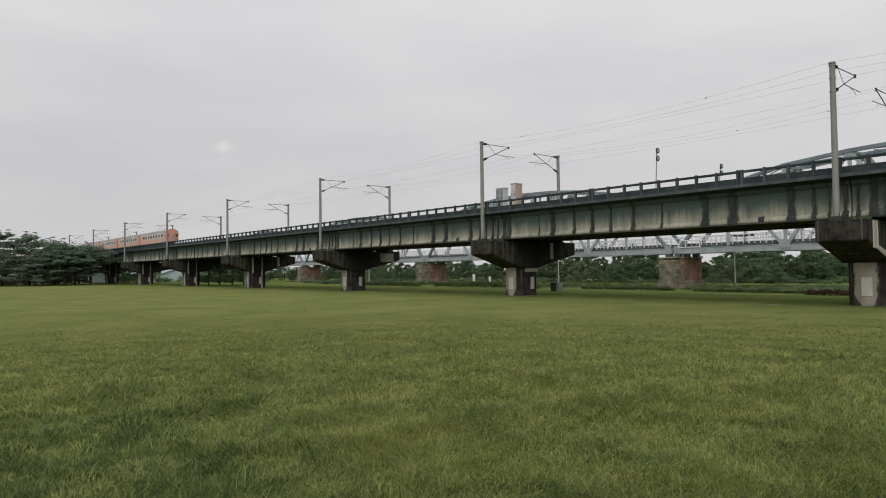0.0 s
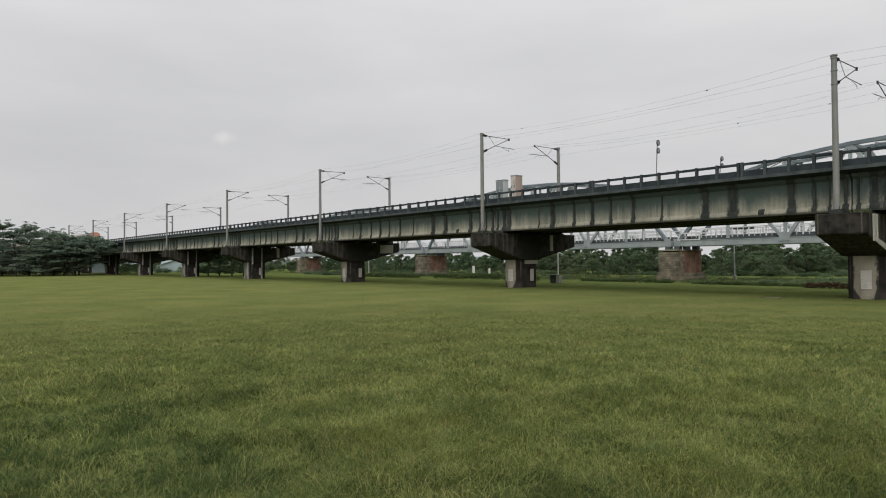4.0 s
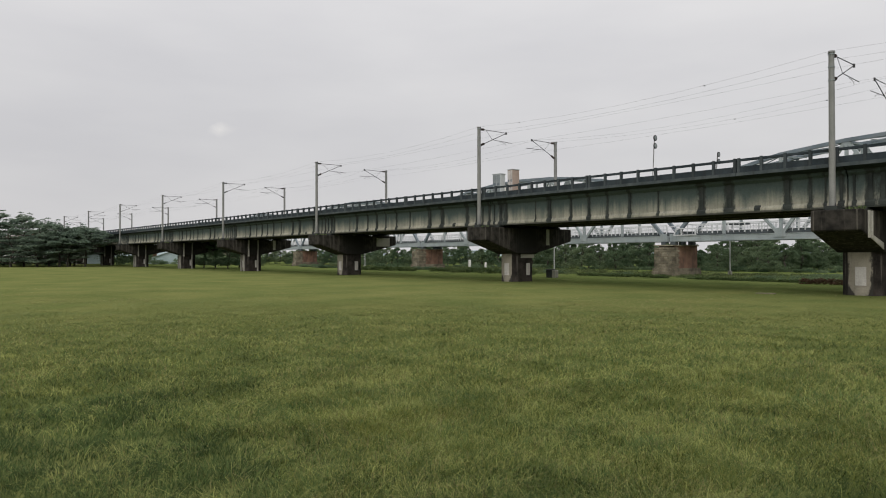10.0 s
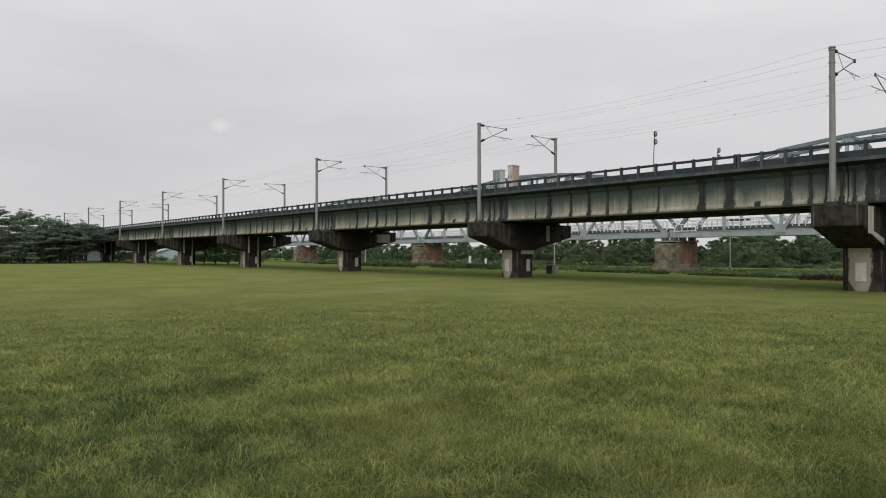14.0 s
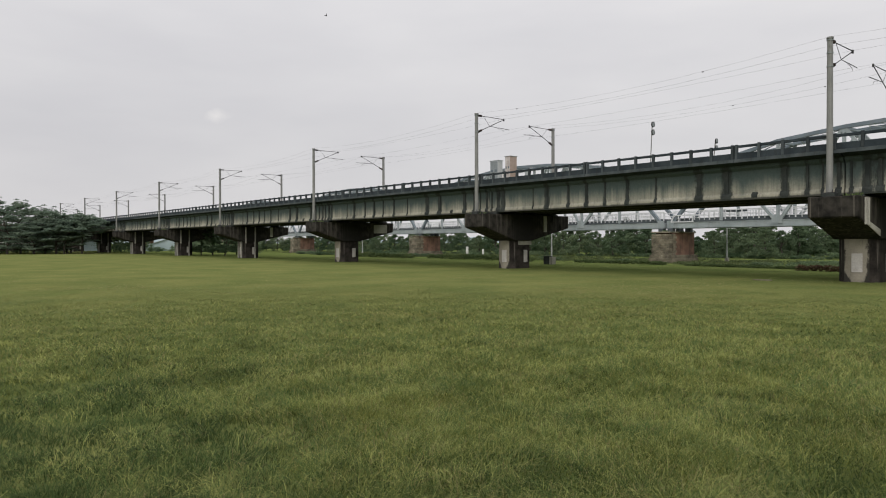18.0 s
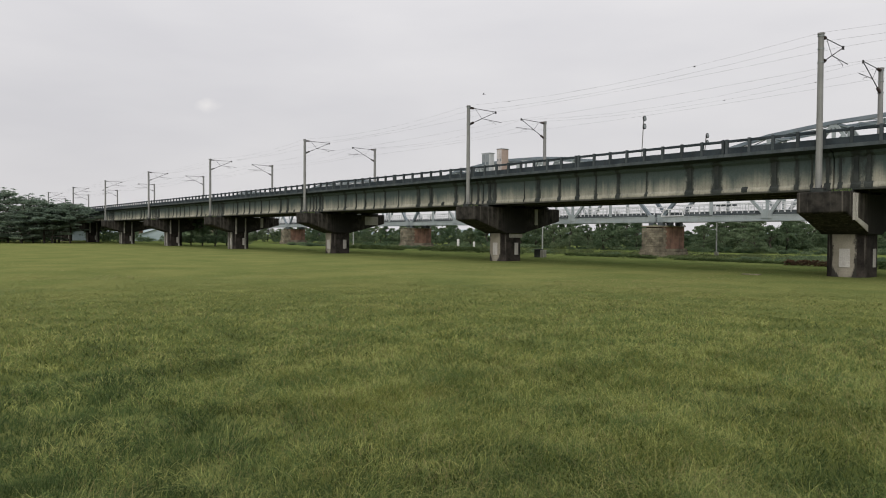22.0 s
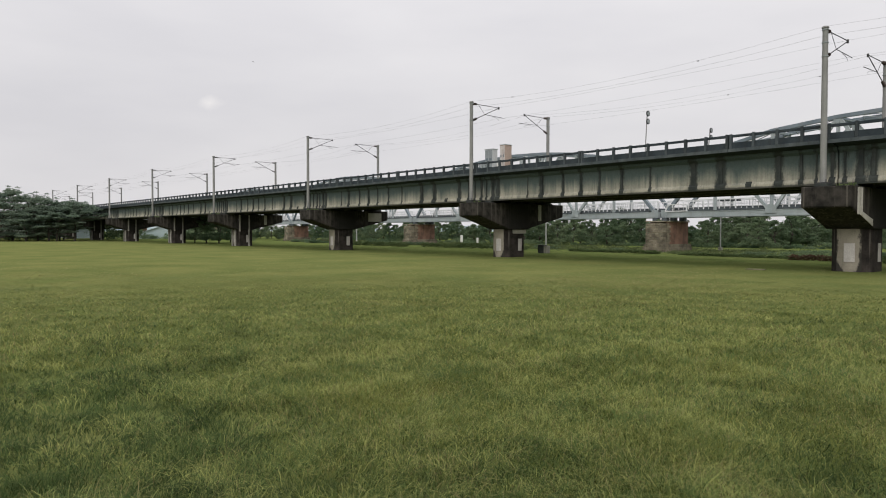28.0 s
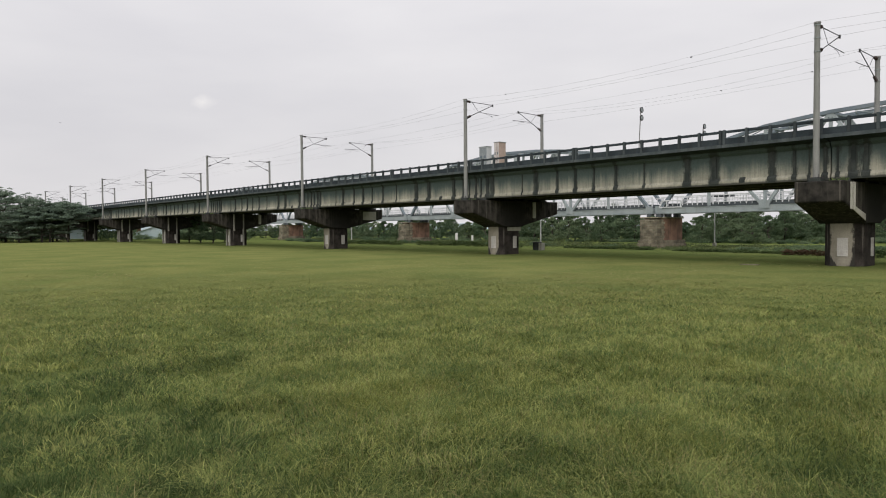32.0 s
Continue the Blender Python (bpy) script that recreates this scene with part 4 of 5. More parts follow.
def cabinet(x, y, w, d, z0, z1, front, side, label):
    c = tagged(empty("equipment_cabinet", pose(x, y, z0)), label, "cabinet", "trackside cabinets")
    h = z1 - z0
    part("body", soft_box(-w / 2, w / 2, -d / 2, d / 2, 0.12, h - 0.08, 0.02), side, c)
    part("plinth", boxes((-w / 2 + 0.05, w / 2 - 0.05, -d / 2 + 0.05, d / 2 - 0.05, 0, 0.116)), RIB, c)
    part("lid", soft_box(-w / 2 - 0.06, w / 2 + 0.06, -d / 2 - 0.06, d / 2 + 0.06, h - 0.078, h, 0.02), CABINET, c)
    for k in (0, 1):
        x0 = -w / 2 + 0.05 + k * (w / 2 - 0.03)
        door = part("door", soft_box(x0, x0 + w / 2 - 0.07, -d / 2 - 0.03, -d / 2 - 0.002, 0.2, h - 0.15, 0.008), front, c, "flush cabinet door")
        for z in (0.3, 0.66):
            part("vent", boxes((x0 + 0.1, x0 + w / 2 - 0.17, -d / 2 - 0.045, -d / 2 - 0.034, h * z, h * z + 0.3)), TRUSS_SHADED, door, "dark louvred vent")
        part("handle", boxes((x0 + 0.08, x0 + 0.12, -d / 2 - 0.07, -d / 2 - 0.034, h * 0.5, h * 0.5 + 0.2)), DARK_STEEL, door)


cabinet(-57.3, 57.0, 1.3, 0.8, 8.364, 12.45, CABINET_DOOR, CABINET_SIDE, "grey steel equipment cabinet beside the track")
cabinet(-54.9, 57.0, 0.85, 1.1, 8.364, 12.75, FADED, RUSTY, "grey equipment cabinet with a rust-stained side")


# ---- old truss bridge ----
OLD_Z = 4.45          # underside of its bottom chords
N_PANEL = 8


def truss_span():
    """A through truss of eight panels with a curved top chord, from x = 0 to x = OLD_SPAN; the near truss at y = 0, the far one at y = -3.9."""
    t = tagged(empty("truss_span"), "pale grey painted steel through truss with a curved top chord", "truss bridge", "truss spans")
    a, p = 0.7, (OLD_SPAN - 1.4) / N_PANEL
    top = (OLD_Z + 0.45, 12.6, 14.1, 14.75, 15.0, 14.75, 14.1, 12.6, OLD_Z + 0.45)
    low = OLD_Z + 0.4
    for y in (0.0, -3.9):
        bm = bmesh.new()
        box(bm, a - 0.5, OLD_SPAN - a + 0.5, y - 0.25, y + 0.25, OLD_Z, OLD_Z + 0.12)
        box(bm, a - 0.5, OLD_SPAN - a + 0.5, y - 0.2, y + 0.2, OLD_Z + 0.12, OLD_Z + 0.66)
        box(bm, a - 0.5, OLD_SPAN - a + 0.5, y - 0.25, y + 0.25, OLD_Z + 0.66, OLD_Z + 0.74)
        part("bottom_chord", bm, TRUSS_LIT, t)
        for k in range(N_PANEL):
            q0, q1 = (a + p * k, y, top[k]), (a + p * (k + 1), y, top[k + 1])
            part("end_post" if k in (0, N_PANEL - 1) else "top_chord", bar(bmesh.new(), q0, q1, 0.4, 0.4), TRUSS_SHADED, t)
        for k in range(1, N_PANEL):
            x = a + p * k
            part("hanger", boxes((x - 0.15, x + 0.15, y - 0.14, y + 0.14, low + 0.45, top[k] - 0.2)), TRUSS_LIT, t)
            if 0 < k < N_PANEL - 1:
                q0 = (x, y, top[k]) if k % 2 else (x, y, low)
                q1 = (x + p, y, low) if k % 2 else (x + p, y, top[k + 1])
                part("diagonal", bar(bmesh.new(), q0, q1, 0.34, 0.3), TRUSS_LIT, t)
            if k % 2 == 0:
                bm = prism(bmesh.new(), [(x - 0.65, low - 0.1), (x + 0.65, low - 0.1), (x + 0.6, low + 0.55), (x + 0.3, low + 0.95), (x - 0.3, low + 0.95), (x - 0.6, low + 0.55)],
                           y + 0.26, y + 0.29, lambda u, v, s: (u, s, v))
                part("gusset_plate", bm, TRUSS_LIT, t)
        for x in (a, OLD_SPAN - a):
            bm = prism(bmesh.new(), [(x - 0.5, low - 0.3), (x + 0.5, low - 0.3), (x + 0.5, low + 0.6), (x - 0.5, low + 0.6)], y + 0.26, y + 0.29, lambda u, v, s: (u, s, v))
            part("gusset_plate", bm, TRUSS_LIT, t)
            part("bearing", boxes((x - 0.35, x + 0.35, y - 0.35, y + 0.35, 4.02, OLD_Z - 0.004)), TRUSS_DARK, t)
        bm = boxes((a, OLD_SPAN - a, y + (0.3 if y else -0.38), y + (0.38 if y else -0.3), OLD_Z + 1.25, OLD_Z + 1.31),
                   (a, OLD_SPAN - a, y + (0.32 if y else -0.36), y + (0.36 if y else -0.32), OLD_Z + 2.08, OLD_Z + 2.19),
                   (a, OLD_SPAN - a, y + (0.32 if y else -0.36), y + (0.36 if y else -0.32), OLD_Z + 1.64, OLD_Z + 1.72))
        k = 0
        while k * 0.7 < OLD_SPAN - 2 * a:
            x = a + k * 0.7
            wide = 0.07 if k % 3 == 0 else 0.03
            box(bm, x - wide, x + wide, y + (0.3 if y else -0.38), y + (0.38 if y else -0.3), OLD_Z + 1.0, OLD_Z + 2.2)
            k += 1
        part("walkway_railing", bm, RAILING, t, "white painted walkway railing")
    part("floor", boxes((a, OLD_SPAN - a, -3.5, -0.4, OLD_Z + 0.795, OLD_Z + 1.24)), TRUSS_DARK, t, "dark walkway floor on stringers")
    for k in range(N_PANEL + 1):
        x = a + p * k
        part("floor_beam", boxes((x - 0.15, x + 0.15, -3.69, -0.21, OLD_Z + 0.1, OLD_Z + 0.79)), TRUSS_DARK, t)
    for k in range(1, N_PANEL):
        x = a + p * k
        part("top_strut", bar(bmesh.new(), (x, -3.7, top[k] - 0.1), (x, -0.2, top[k] - 0.1), 0.22, 0.3), TRUSS_SHADED, t)
        if k < N_PANEL - 1:
            bm = bar(bmesh.new(), (x, -3.7, top[k]), (x + p, -0.2, top[k + 1]), 0.09, 0.09)
            bar(bm, (x, -0.2, top[k] - 0.16), (x + p, -3.7, top[k + 1] - 0.16), 0.09, 0.09)
            part("lateral_brace", bm, TRUSS_SHADED, t)
            bm = bmesh.new()
            for j in range(6):
                f0, f1 = j / 6, (j + 1) / 6
                ya, yb = (-3.7, -0.2) if j % 2 else (-0.2, -3.7)
                bar(bm, (x + p * f0, ya, top[k] + (top[k + 1] - top[k]) * f0 - 0.3), (x + p * f1, yb, top[k] + (top[k + 1] - top[k]) * f1 - 0.3), 0.05, 0.07)
            part("lacing", bm, TRUSS_LIT, t)
    return t


def masonry_pier():
    """Brick pier with a stone nose and stone courses; its nose points along +y."""
    rng = random.Random(8)
    p = tagged(empty("masonry_pier"), "old bridge pier of red brick and grey stone", "bridge pier", "masonry piers")
    W, Y0, Y1, Z0, Z1 = 1.3, 1.5, -4.5, 1.0, 3.85
    part("brick_core", boxes((-W + 0.06, W - 0.06, Y1 + 0.2, Y0 - 0.9, 0.0, Z1)), BRICK, p, "red brick facing with dark stains")
    course = 0.30
    rows = int((Z1 - Z0) / course)
    for r in range(rows):
        z0, z1 = Z0 + r * course + 0.012, Z0 + (r + 1) * course - 0.012
        x = -W - (0.35 if r % 2 else 0.0)
        while x < W - 0.05:
            x1 = min(W, x + rng.uniform(0.55, 0.85))
            if x1 - max(-W, x) > 0.06:
                part("stone", soft_box(max(-W, x) + 0.012, x1 - 0.012, Y0 - 0.9, Y0 + rng.uniform(-0.02, 0.04), z0, z1, 0.02), STONE, p)
            x = x1
        reach = 0.85 if r % 2 else 0.6
        for sx in (-1, 1):
            x0, x1 = sorted((sx * (W - 0.3), sx * (W + rng.uniform(0, 0.03))))
            part("quoin", boxes((x0, x1, Y0 - 0.9 - reach, Y0 - 0.91, z0, z1)), STONE, p)
    for r in range(3):
        o, z0 = 0.34 - 0.08 * r, -0.2 + r * 0.4
        n = 6
        for k in range(n):
            x0 = -W - o + (2 * W + 2 * o) * k / n
            part("plinth_stone", soft_box(x0 + 0.01, x0 + (2 * W + 2 * o) / n - 0.01, Y1 - o, Y0 + o + rng.uniform(-0.03, 0.03), z0 + 0.01, z0 + 0.39, 0.025), STONE, p)
    part("coping", soft_box(-W - 0.04, W + 0.04, Y1 - 0.04, Y0 + 0.05, Z1 + 0.004, 4.016, 0.03), STONE, p)
    rng2 = np.random.default_rng(18)
    tops = np.stack([rng2.uniform(-W, W, 14), rng2.uniform(Y1, Y0, 14), np.full(14, 4.1)], -1)
    V, F = leaf_cloud(rng2, tops, np.tile([0.3, 0.3, 0.16], (14, 1)), np.full(14, 22), 0.09, 0.8)
    part("weed_tuft", raw_mesh("weed_tuft", V, F, LEAF_FAR), LEAF_FAR, p, "weeds growing on the pier top")
    return p


truss, old_pier = truss_span(), masonry_pier()
OLD_DIR = Vector((math.cos(radians(OLD_ANGLE)), math.sin(radians(OLD_ANGLE)), 0))
first = True
for k in range(-2, 6):
    at = OLD_A + OLD_DIR * (OLD_SPAN * k)
    m = pose(at.x, at.y, 0, 0, 0, OLD_ANGLE)
    if first:
        truss.matrix_basis, old_pier.matrix_basis, first = m, m, False
    else:
        copy_thing(truss, m)
        copy_thing(old_pier, m)


def view_frame():
    """A white outlined frame panel that stands on the bottom chord, before the railing."""
    f = tagged(empty("frame_panel"), "white outlined steel frame before the old bridge's railing", "frame")
    for name, b in (("top_bar", (-1.5, 1.3, -0.06, 0.06, 0.83, 0.96)), ("bottom_bar", (-1.5, 1.7, -0.14, 0.06, 0.0, 0.12)),
                    ("side_bar", (-1.5, -1.36, -0.06, 0.06, 0.124, 0.826)), ("middle_bar", (0.52, 0.64, -0.06, 0.06, 0.124, 0.826))):
        part(name, boxes(b), RAILING, f)
    part("sloping_bar", bar(bmesh.new(), (1.25, 0, 0.9), (1.65, 0, 0.1), 0.13, 0.13), RAILING, f)
    return f


def canopy():
    c = tagged(empty("canopy"), "small dark flat canopy on posts on the walkway", "canopy")
    part("roof", soft_box(-1.15, 1.15, -0.7, 0.7, 0.66, 0.9, 0.03), TRUSS_DARK, c)
    for x in (-0.8, 0.8):
        part("post", boxes((x - 0.05, x + 0.05, -0.05, 0.05, 0, 0.656)), RAILING, c)
    return c


for make, s, y, lift in ((view_frame, -2.5, 0.27, 0.744), (canopy, -8.8, -1.2, 1.244)):
    at = OLD_A + OLD_DIR * s
    make().matrix_basis = pose(at.x, at.y, OLD_Z + lift, 0, 0, OLD_ANGLE) @ pose(0, y, 0)


# ---- trees and hedges ----
def limb(bm, p, q, r0, r1, rng, bends=3):
    p, q = Vector(p), Vector(q)
    last, lr = p, r0
    for k in range(1, bends + 1):
        f = k / bends
        c = p.lerp(q, f) + (Vector((rng.normal(), rng.normal(), rng.normal() * 0.5)) * (q - p).length * 0.05 if k < bends else Vector())
        r = r0 + (r1 - r0) * f
        tube(bm, last, c, lr, r, 6)
        last, lr = c, r


def layered_tree(seed, h, r, leaves=46, low=0.13):
    """A spreading tree with flat, storeyed branches."""
    rng = np.random.default_rng(seed)
    t = tagged(empty("tree"), "tall dark green tree with spreading storeyed branches", "tree", "trees beside the viaduct")
    bm = bmesh.new()
    limb(bm, (0, 0, -0.2), (0, 0, h * 0.2), 0.28, 0.24, rng, 1)
    limb(bm, (0, 0, h * 0.2), (0, 0, h * 0.93), 0.24, 0.06, rng, 4)
    centres, radii, counts = [], [], []
    tiers = 7
    for k in range(tiers):
        f = k / (tiers - 1)
        z = h * (low + (0.92 - low) * f)
        reach = r * (1.0 - 0.62 * f ** 1.5) * (0.85 + 0.3 * rng.random())
        m = 8 if k < 4 else 6
        for j in range(m):
            if rng.random() < (0.12 if k < 4 else 0.25):
                continue
            a = 2 * math.pi * (j + rng.random() * 0.8) / m
            d = reach * (0.65 + 0.45 * rng.random())
            tip = np.array([math.cos(a) * d, math.sin(a) * d, z + d * 0.06 + rng.normal() * 0.45])
            limb(bm, (0, 0, z - 0.5), tip, 0.08, 0.025, rng, 2)
            for g in (0.5, 0.78, 1.0):
                c = np.array([tip[0] * g, tip[1] * g, z + (tip[2] - z) * g + 0.2 + rng.normal() * 0.12])
                centres.append(c)
                w = r * (0.12 + 0.12 * rng.random())
                radii.append((w, w, w * (0.11 + 0.17 * rng.random())))
                counts.append(int(leaves * (1.0 + 1.2 * rng.random())))
            if rng.random() < (0.7 if k > 3 else 0.25):
                rise = 0.5 + 1.6 * rng.random()
                top = tip * np.array([0.85, 0.85, 1]) + np.array([0, 0, rise])
                limb(bm, (top[0], top[1], top[2] - rise - 0.2), top, 0.03, 0.015, rng, 1)
                for lift, wide in ((0.0, 0.8), (-rise * 0.45, 0.6)):
                    centres.append(top + np.array([0, 0, lift]))
                    radii.append((wide, wide, 0.2))
                    counts.append(24)
    for k in range(6):
        centres.append((rng.normal() * 0.4, rng.normal() * 0.4, h * (0.9 + 0.12 * k / 5)))
        radii.append((0.55, 0.55, 0.15))
        counts.append(24)
    part("trunk", bm, BARK, t)
    V, F = leaf_cloud(rng, centres, radii, counts, 0.25, 0.3, 0.65)
    part("crown", raw_mesh("crown", V, F, LEAF), LEAF, t)
    return t


def round_tree(seed, h, r, n=58, leaves=80, size=0.17):
    """A dense, uneven tree of the wood's edge, leafy nearly to the ground."""
    rng = np.random.default_rng(seed)
    t = tagged(empty("tree"), "dense green broadleaf tree at the wood's edge", "tree", "trees behind the old bridge")
    bm = bmesh.new()
    limb(bm, (0, 0, -0.2), (rng.normal() * 0.3, rng.normal() * 0.3, h * 0.8), 0.16, 0.04, rng, 4)
    centres, radii, counts = [], [], []
    for k in range(n):
        f = rng.random()
        z = h * (0.13 + 0.84 * f)
        wide = r * (0.42 + 0.70 * math.sin(math.pi * min(1, 0.25 + 0.70 * f)) - 0.40 * f)
        a, d = rng.random() * 6.283, wide * math.sqrt(rng.random())
        c = (math.cos(a) * d, math.sin(a) * d, z)
        centres.append(c)
        w = r * (0.12 + 0.24 * rng.random() ** 1.5) * (1 - 0.3 * f)
        radii.append((w, w, w * (0.45 + 0.35 * rng.random())))
        counts.append(int(leaves * (0.5 + rng.random())))
        if k < 9:
            limb(bm, (0, 0, z * 0.6), c, 0.06, 0.02, rng, 2)
    part("trunk", bm, BARK, t)
    V, F = leaf_cloud(rng, centres, radii, counts, size, 0.8)
    part("crown", raw_mesh("crown", V, F, LEAF_FAR), LEAF_FAR, t)
    return t


def hedge(name, seed, length, depth, h, material, label):
    """A clipped hedge: leaves packed into a long box with an uneven, flattened top."""
    rng = np.random.default_rng(seed)
    n = int(length * 34)
    along = (rng.random(n) - 0.5) * length
    top = h * (0.86 + 0.22 * smooth_noise(along, along * 0, 1.4, seed))
    centres = np.stack([along, (rng.random(n) - 0.5) * depth * 0.8, top * (0.08 + 0.84 * rng.random(n) ** 0.75)], -1)
    radii = np.tile([0.22, 0.16, 0.09], (n, 1)) * (0.7 + 0.6 * rng.random((n, 1)))
    V, F = leaf_cloud(rng, centres, radii, np.full(n, 14), 0.09, 0.8)
    ob = part(name, raw_mesh(name, V, F, material), material)
    return tagged(ob, label, "hedge", "low hedges")


VIEW = radians(139.84)


def spot(across, depth):
    """A place on the ground, by its depth along the viewer's line and its distance across it."""
    c, s = math.cos(VIEW), math.sin(VIEW)
    return c * depth + s * across, s * depth - c * across


lawn_trees = [layered_tree(21, 13.5, 6.5, low=0.11), layered_tree(22, 12.0, 6.5, low=0.10), layered_tree(23, 10.0, 6.0, low=0.22), layered_tree(24, 10.4, 8.4, 48, 0.56)]
rng = random.Random(3)
for i, (px, depth, kind, scale) in enumerate(((-0.72, 176, 0, 1.0), (-0.695, 170, 1, 1.05), (-0.665, 178, 0, 1.02), (-0.645, 168, 1, 0.98), (-0.625, 176, 0, 0.97),
                                              (-0.605, 168, 1, 0.95), (-0.588, 176, 1, 0.95), (-0.572, 170, 2, 1.04), (-0.556, 175, 3, 0.9), (-0.56, 170, 3, 0.84),
                                              (-0.534, 172, 3, 0.97), (-0.76, 172, 0, 1.0), (-0.68, 190, 0, 1.05), (-0.63, 192, 0, 1.0), (-0.585, 190, 1, 1.0), (-0.55, 188, 2, 1.0))):
    x, y = spot(px * depth, depth)
    m = pose(x, y, 0, 0, 0, rng.uniform(0, 360)) @ Matrix.Diagonal((scale, scale, scale, 1))
    t = lawn_trees[kind]
    if i in (0, 1, 7, 10):
        t.matrix_basis = m
    else:
        c = copy_thing(t, m)
        c.scale = (scale, scale, scale)

wood = [round_tree(31, 5.6, 2.9), round_tree(32, 4.8, 2.6), round_tree(33, 6.4, 3.2), round_tree(34, 4.2, 2.8)]
used = set()
rng = random.Random(5)
px = -0.56
while px < 0.78:
    for layer in (0, 1, 2):
        depth = max(108, 83.6 / (0.645 + 0.764 * px + 0.063 * (0.645 * px - 0.764)) + 24) + layer * 8 + rng.uniform(-3, 3)
        depth = min(depth, 235)
        if px < -0.36:
            continue
        kind = rng.randrange(4)
        scale = rng.choice((0.76, 0.9, 1.0, 1.08, 1.2)) * rng.uniform(0.94, 1.06) * (1.6 if px < -0.3 else 0.84 if 0.31 < px < 0.42 else 1)
        x, y = spot((px + 0.009 * (layer - 1)) * depth, depth)
        m = pose(x, y, 0, 0, 0, rng.uniform(0, 360))
        if kind not in used:
            used.add(kind)
            wood[kind].matrix_basis = m
            wood[kind].scale = (scale, scale, scale)
        else:
            copy_thing(wood[kind], m).scale = (scale, scale, scale)
    px += 0.025


def shrub(seed, w, h):
    rng = np.random.default_rng(seed)
    n = 26
    centres = np.stack([rng.normal(size=n) * w * 0.35, rng.normal(size=n) * w * 0.25, h * (0.15 + 0.6 * rng.random(n))], -1)
    radii = np.tile([w * 0.22, w * 0.22, h * 0.25], (n, 1)) * (0.6 + 0.8 * rng.random((n, 1)))
    V, F = leaf_cloud(rng, centres, radii, np.full(n, 45), 0.12, 0.8)
    return tagged(part("shrub", raw_mesh("shrub", V, F, LEAF_FAR), LEAF_FAR), "low bushy green shrub at the lawn's edge", "shrub", "shrubs behind the viaduct")


for k, (x, y, length, angle, h, material, label) in enumerate((
        (-101, 70, 22, 178, 0.75, HEDGE, "low clipped green hedge along a path"), (-75, 70, 24, 178, 0.8, HEDGE, "low clipped green hedge along a path"),
        (-50, 71, 14, 176, 0.40, HEDGE, "low clipped green hedge along a path"), (-33.5, 69, 13, 174, 0.30, HEDGE, "low clipped green hedge along a path"),
        (-23.0, 65.2, 7, 172, 0.55, RED_HEDGE, "low hedge with reddish leaves"), (-16, 64.2, 6, 172, 0.7, HEDGE, "low clipped green hedge along a path"))):
    hedge("hedge", 50 + k, length, 1.2, h, material, label).matrix_basis = pose(x, y, 0, 0, 0, angle)

shrubs = [shrub(71, 3.0, 1.0), shrub(72, 2.4, 0.8), shrub(73, 3.6, 1.4)]
rng = random.Random(12)
for i in range(22):
    x = rng.uniform(-150, -8)
    y = rng.uniform(73, 78) + (-x - 40) * 0.02
    m = pose(x, y, 0, 0, 0, rng.uniform(0, 360))
    if i < 3:
        shrubs[i].matrix_basis = m
    else:
        copy_thing(shrubs[i % 3], m).scale = (0.8, 0.8, 0.6)
# trees close behind the far spans
for px, depth, kind, s in ((-0.462, 180, 0, 1.35), (-0.357, 150, 2, 0.95), (-0.340, 146, 0, 1.1), (-0.322, 142, 2, 1.0), (-0.305, 150, 0, 1.05), (-0.288, 150, 3, 1.15)):
    x, y = spot(px * depth, depth)
    copy_thing(wood[kind], pose(x, y, 0, 0, 0, px * 2000)).scale = (s, s, s)
# rough meadow between the hedges and the wood
mr = np.random.default_rng(77)
n = 1700
mx = mr.uniform(-175, 5, n)
my = mr.uniform(72, 96, n) + np.maximum(0, -mx - 60) * 0.12
for name, pick, material, label in (("meadow", mx < -36, MEADOW, "rough tall green meadow growth before the wood"),
                                    ("undergrowth", mx >= -36, LEAF_FAR, "dark green undergrowth before the wood")):
    k = int(pick.sum())
    V, F = leaf_cloud(mr, np.stack([mx[pick], my[pick], np.full(k, 0.12)], -1), np.tile([0.9, 0.7, 0.13], (k, 1)), np.full(k, 24), 0.12, 1.4)
    tagged(new(name, raw_mesh(name, V, F, material)), label, "grass", kind="stuff")
# undergrowth along the wood's edge
for i in range(64):
    px = -0.30 + 1.08 * i / 64
    depth = max(101, 83.6 / (0.645 + 0.764 * px + 0.063 * (0.645 * px - 0.764)) + (17 if px < 0.14 else 21)) + rng.uniform(-2, 2)
    x, y = spot(px * depth, depth)
    s = rng.uniform(0.5, 1.0) if px < 0.14 else rng.uniform(0.45, 0.9)
    copy_thing(shrubs[i % 3], pose(x, y, 0, 0, 0, rng.uniform(0, 360))).scale = (s, s, s)
# undergrowth between the trunks of the spreading trees
for k in range(13):
    px = -0.735 + 0.0135 * k
    x, y = spot(px * (183 + 5 * (k % 3)), 183 + 5 * (k % 3))
    copy_thing(shrubs[2], pose(x, y, 0, 0, 0, k * 67)).scale = (1.3, 1.3, 1.0 + 0.3 * (k % 4))
# dark bushes beneath the far spans of the viaduct
for across, depth, s in ((-0.43, 205, 1.3), (-0.418, 207, 0.9), (-0.402, 210, 0.7), (-0.388, 205, 1.3), (-0.365, 200, 2.6), (-0.345, 198, 2.8), (-0.33, 195, 2.4), (-0.488, 210, 2.2), (-0.474, 208, 3.0)):
    x, y = spot(across * depth, depth)
    copy_thing(shrubs[2], pose(x, y, 0, 0, 0, across * 900)).scale = (s, s, s)


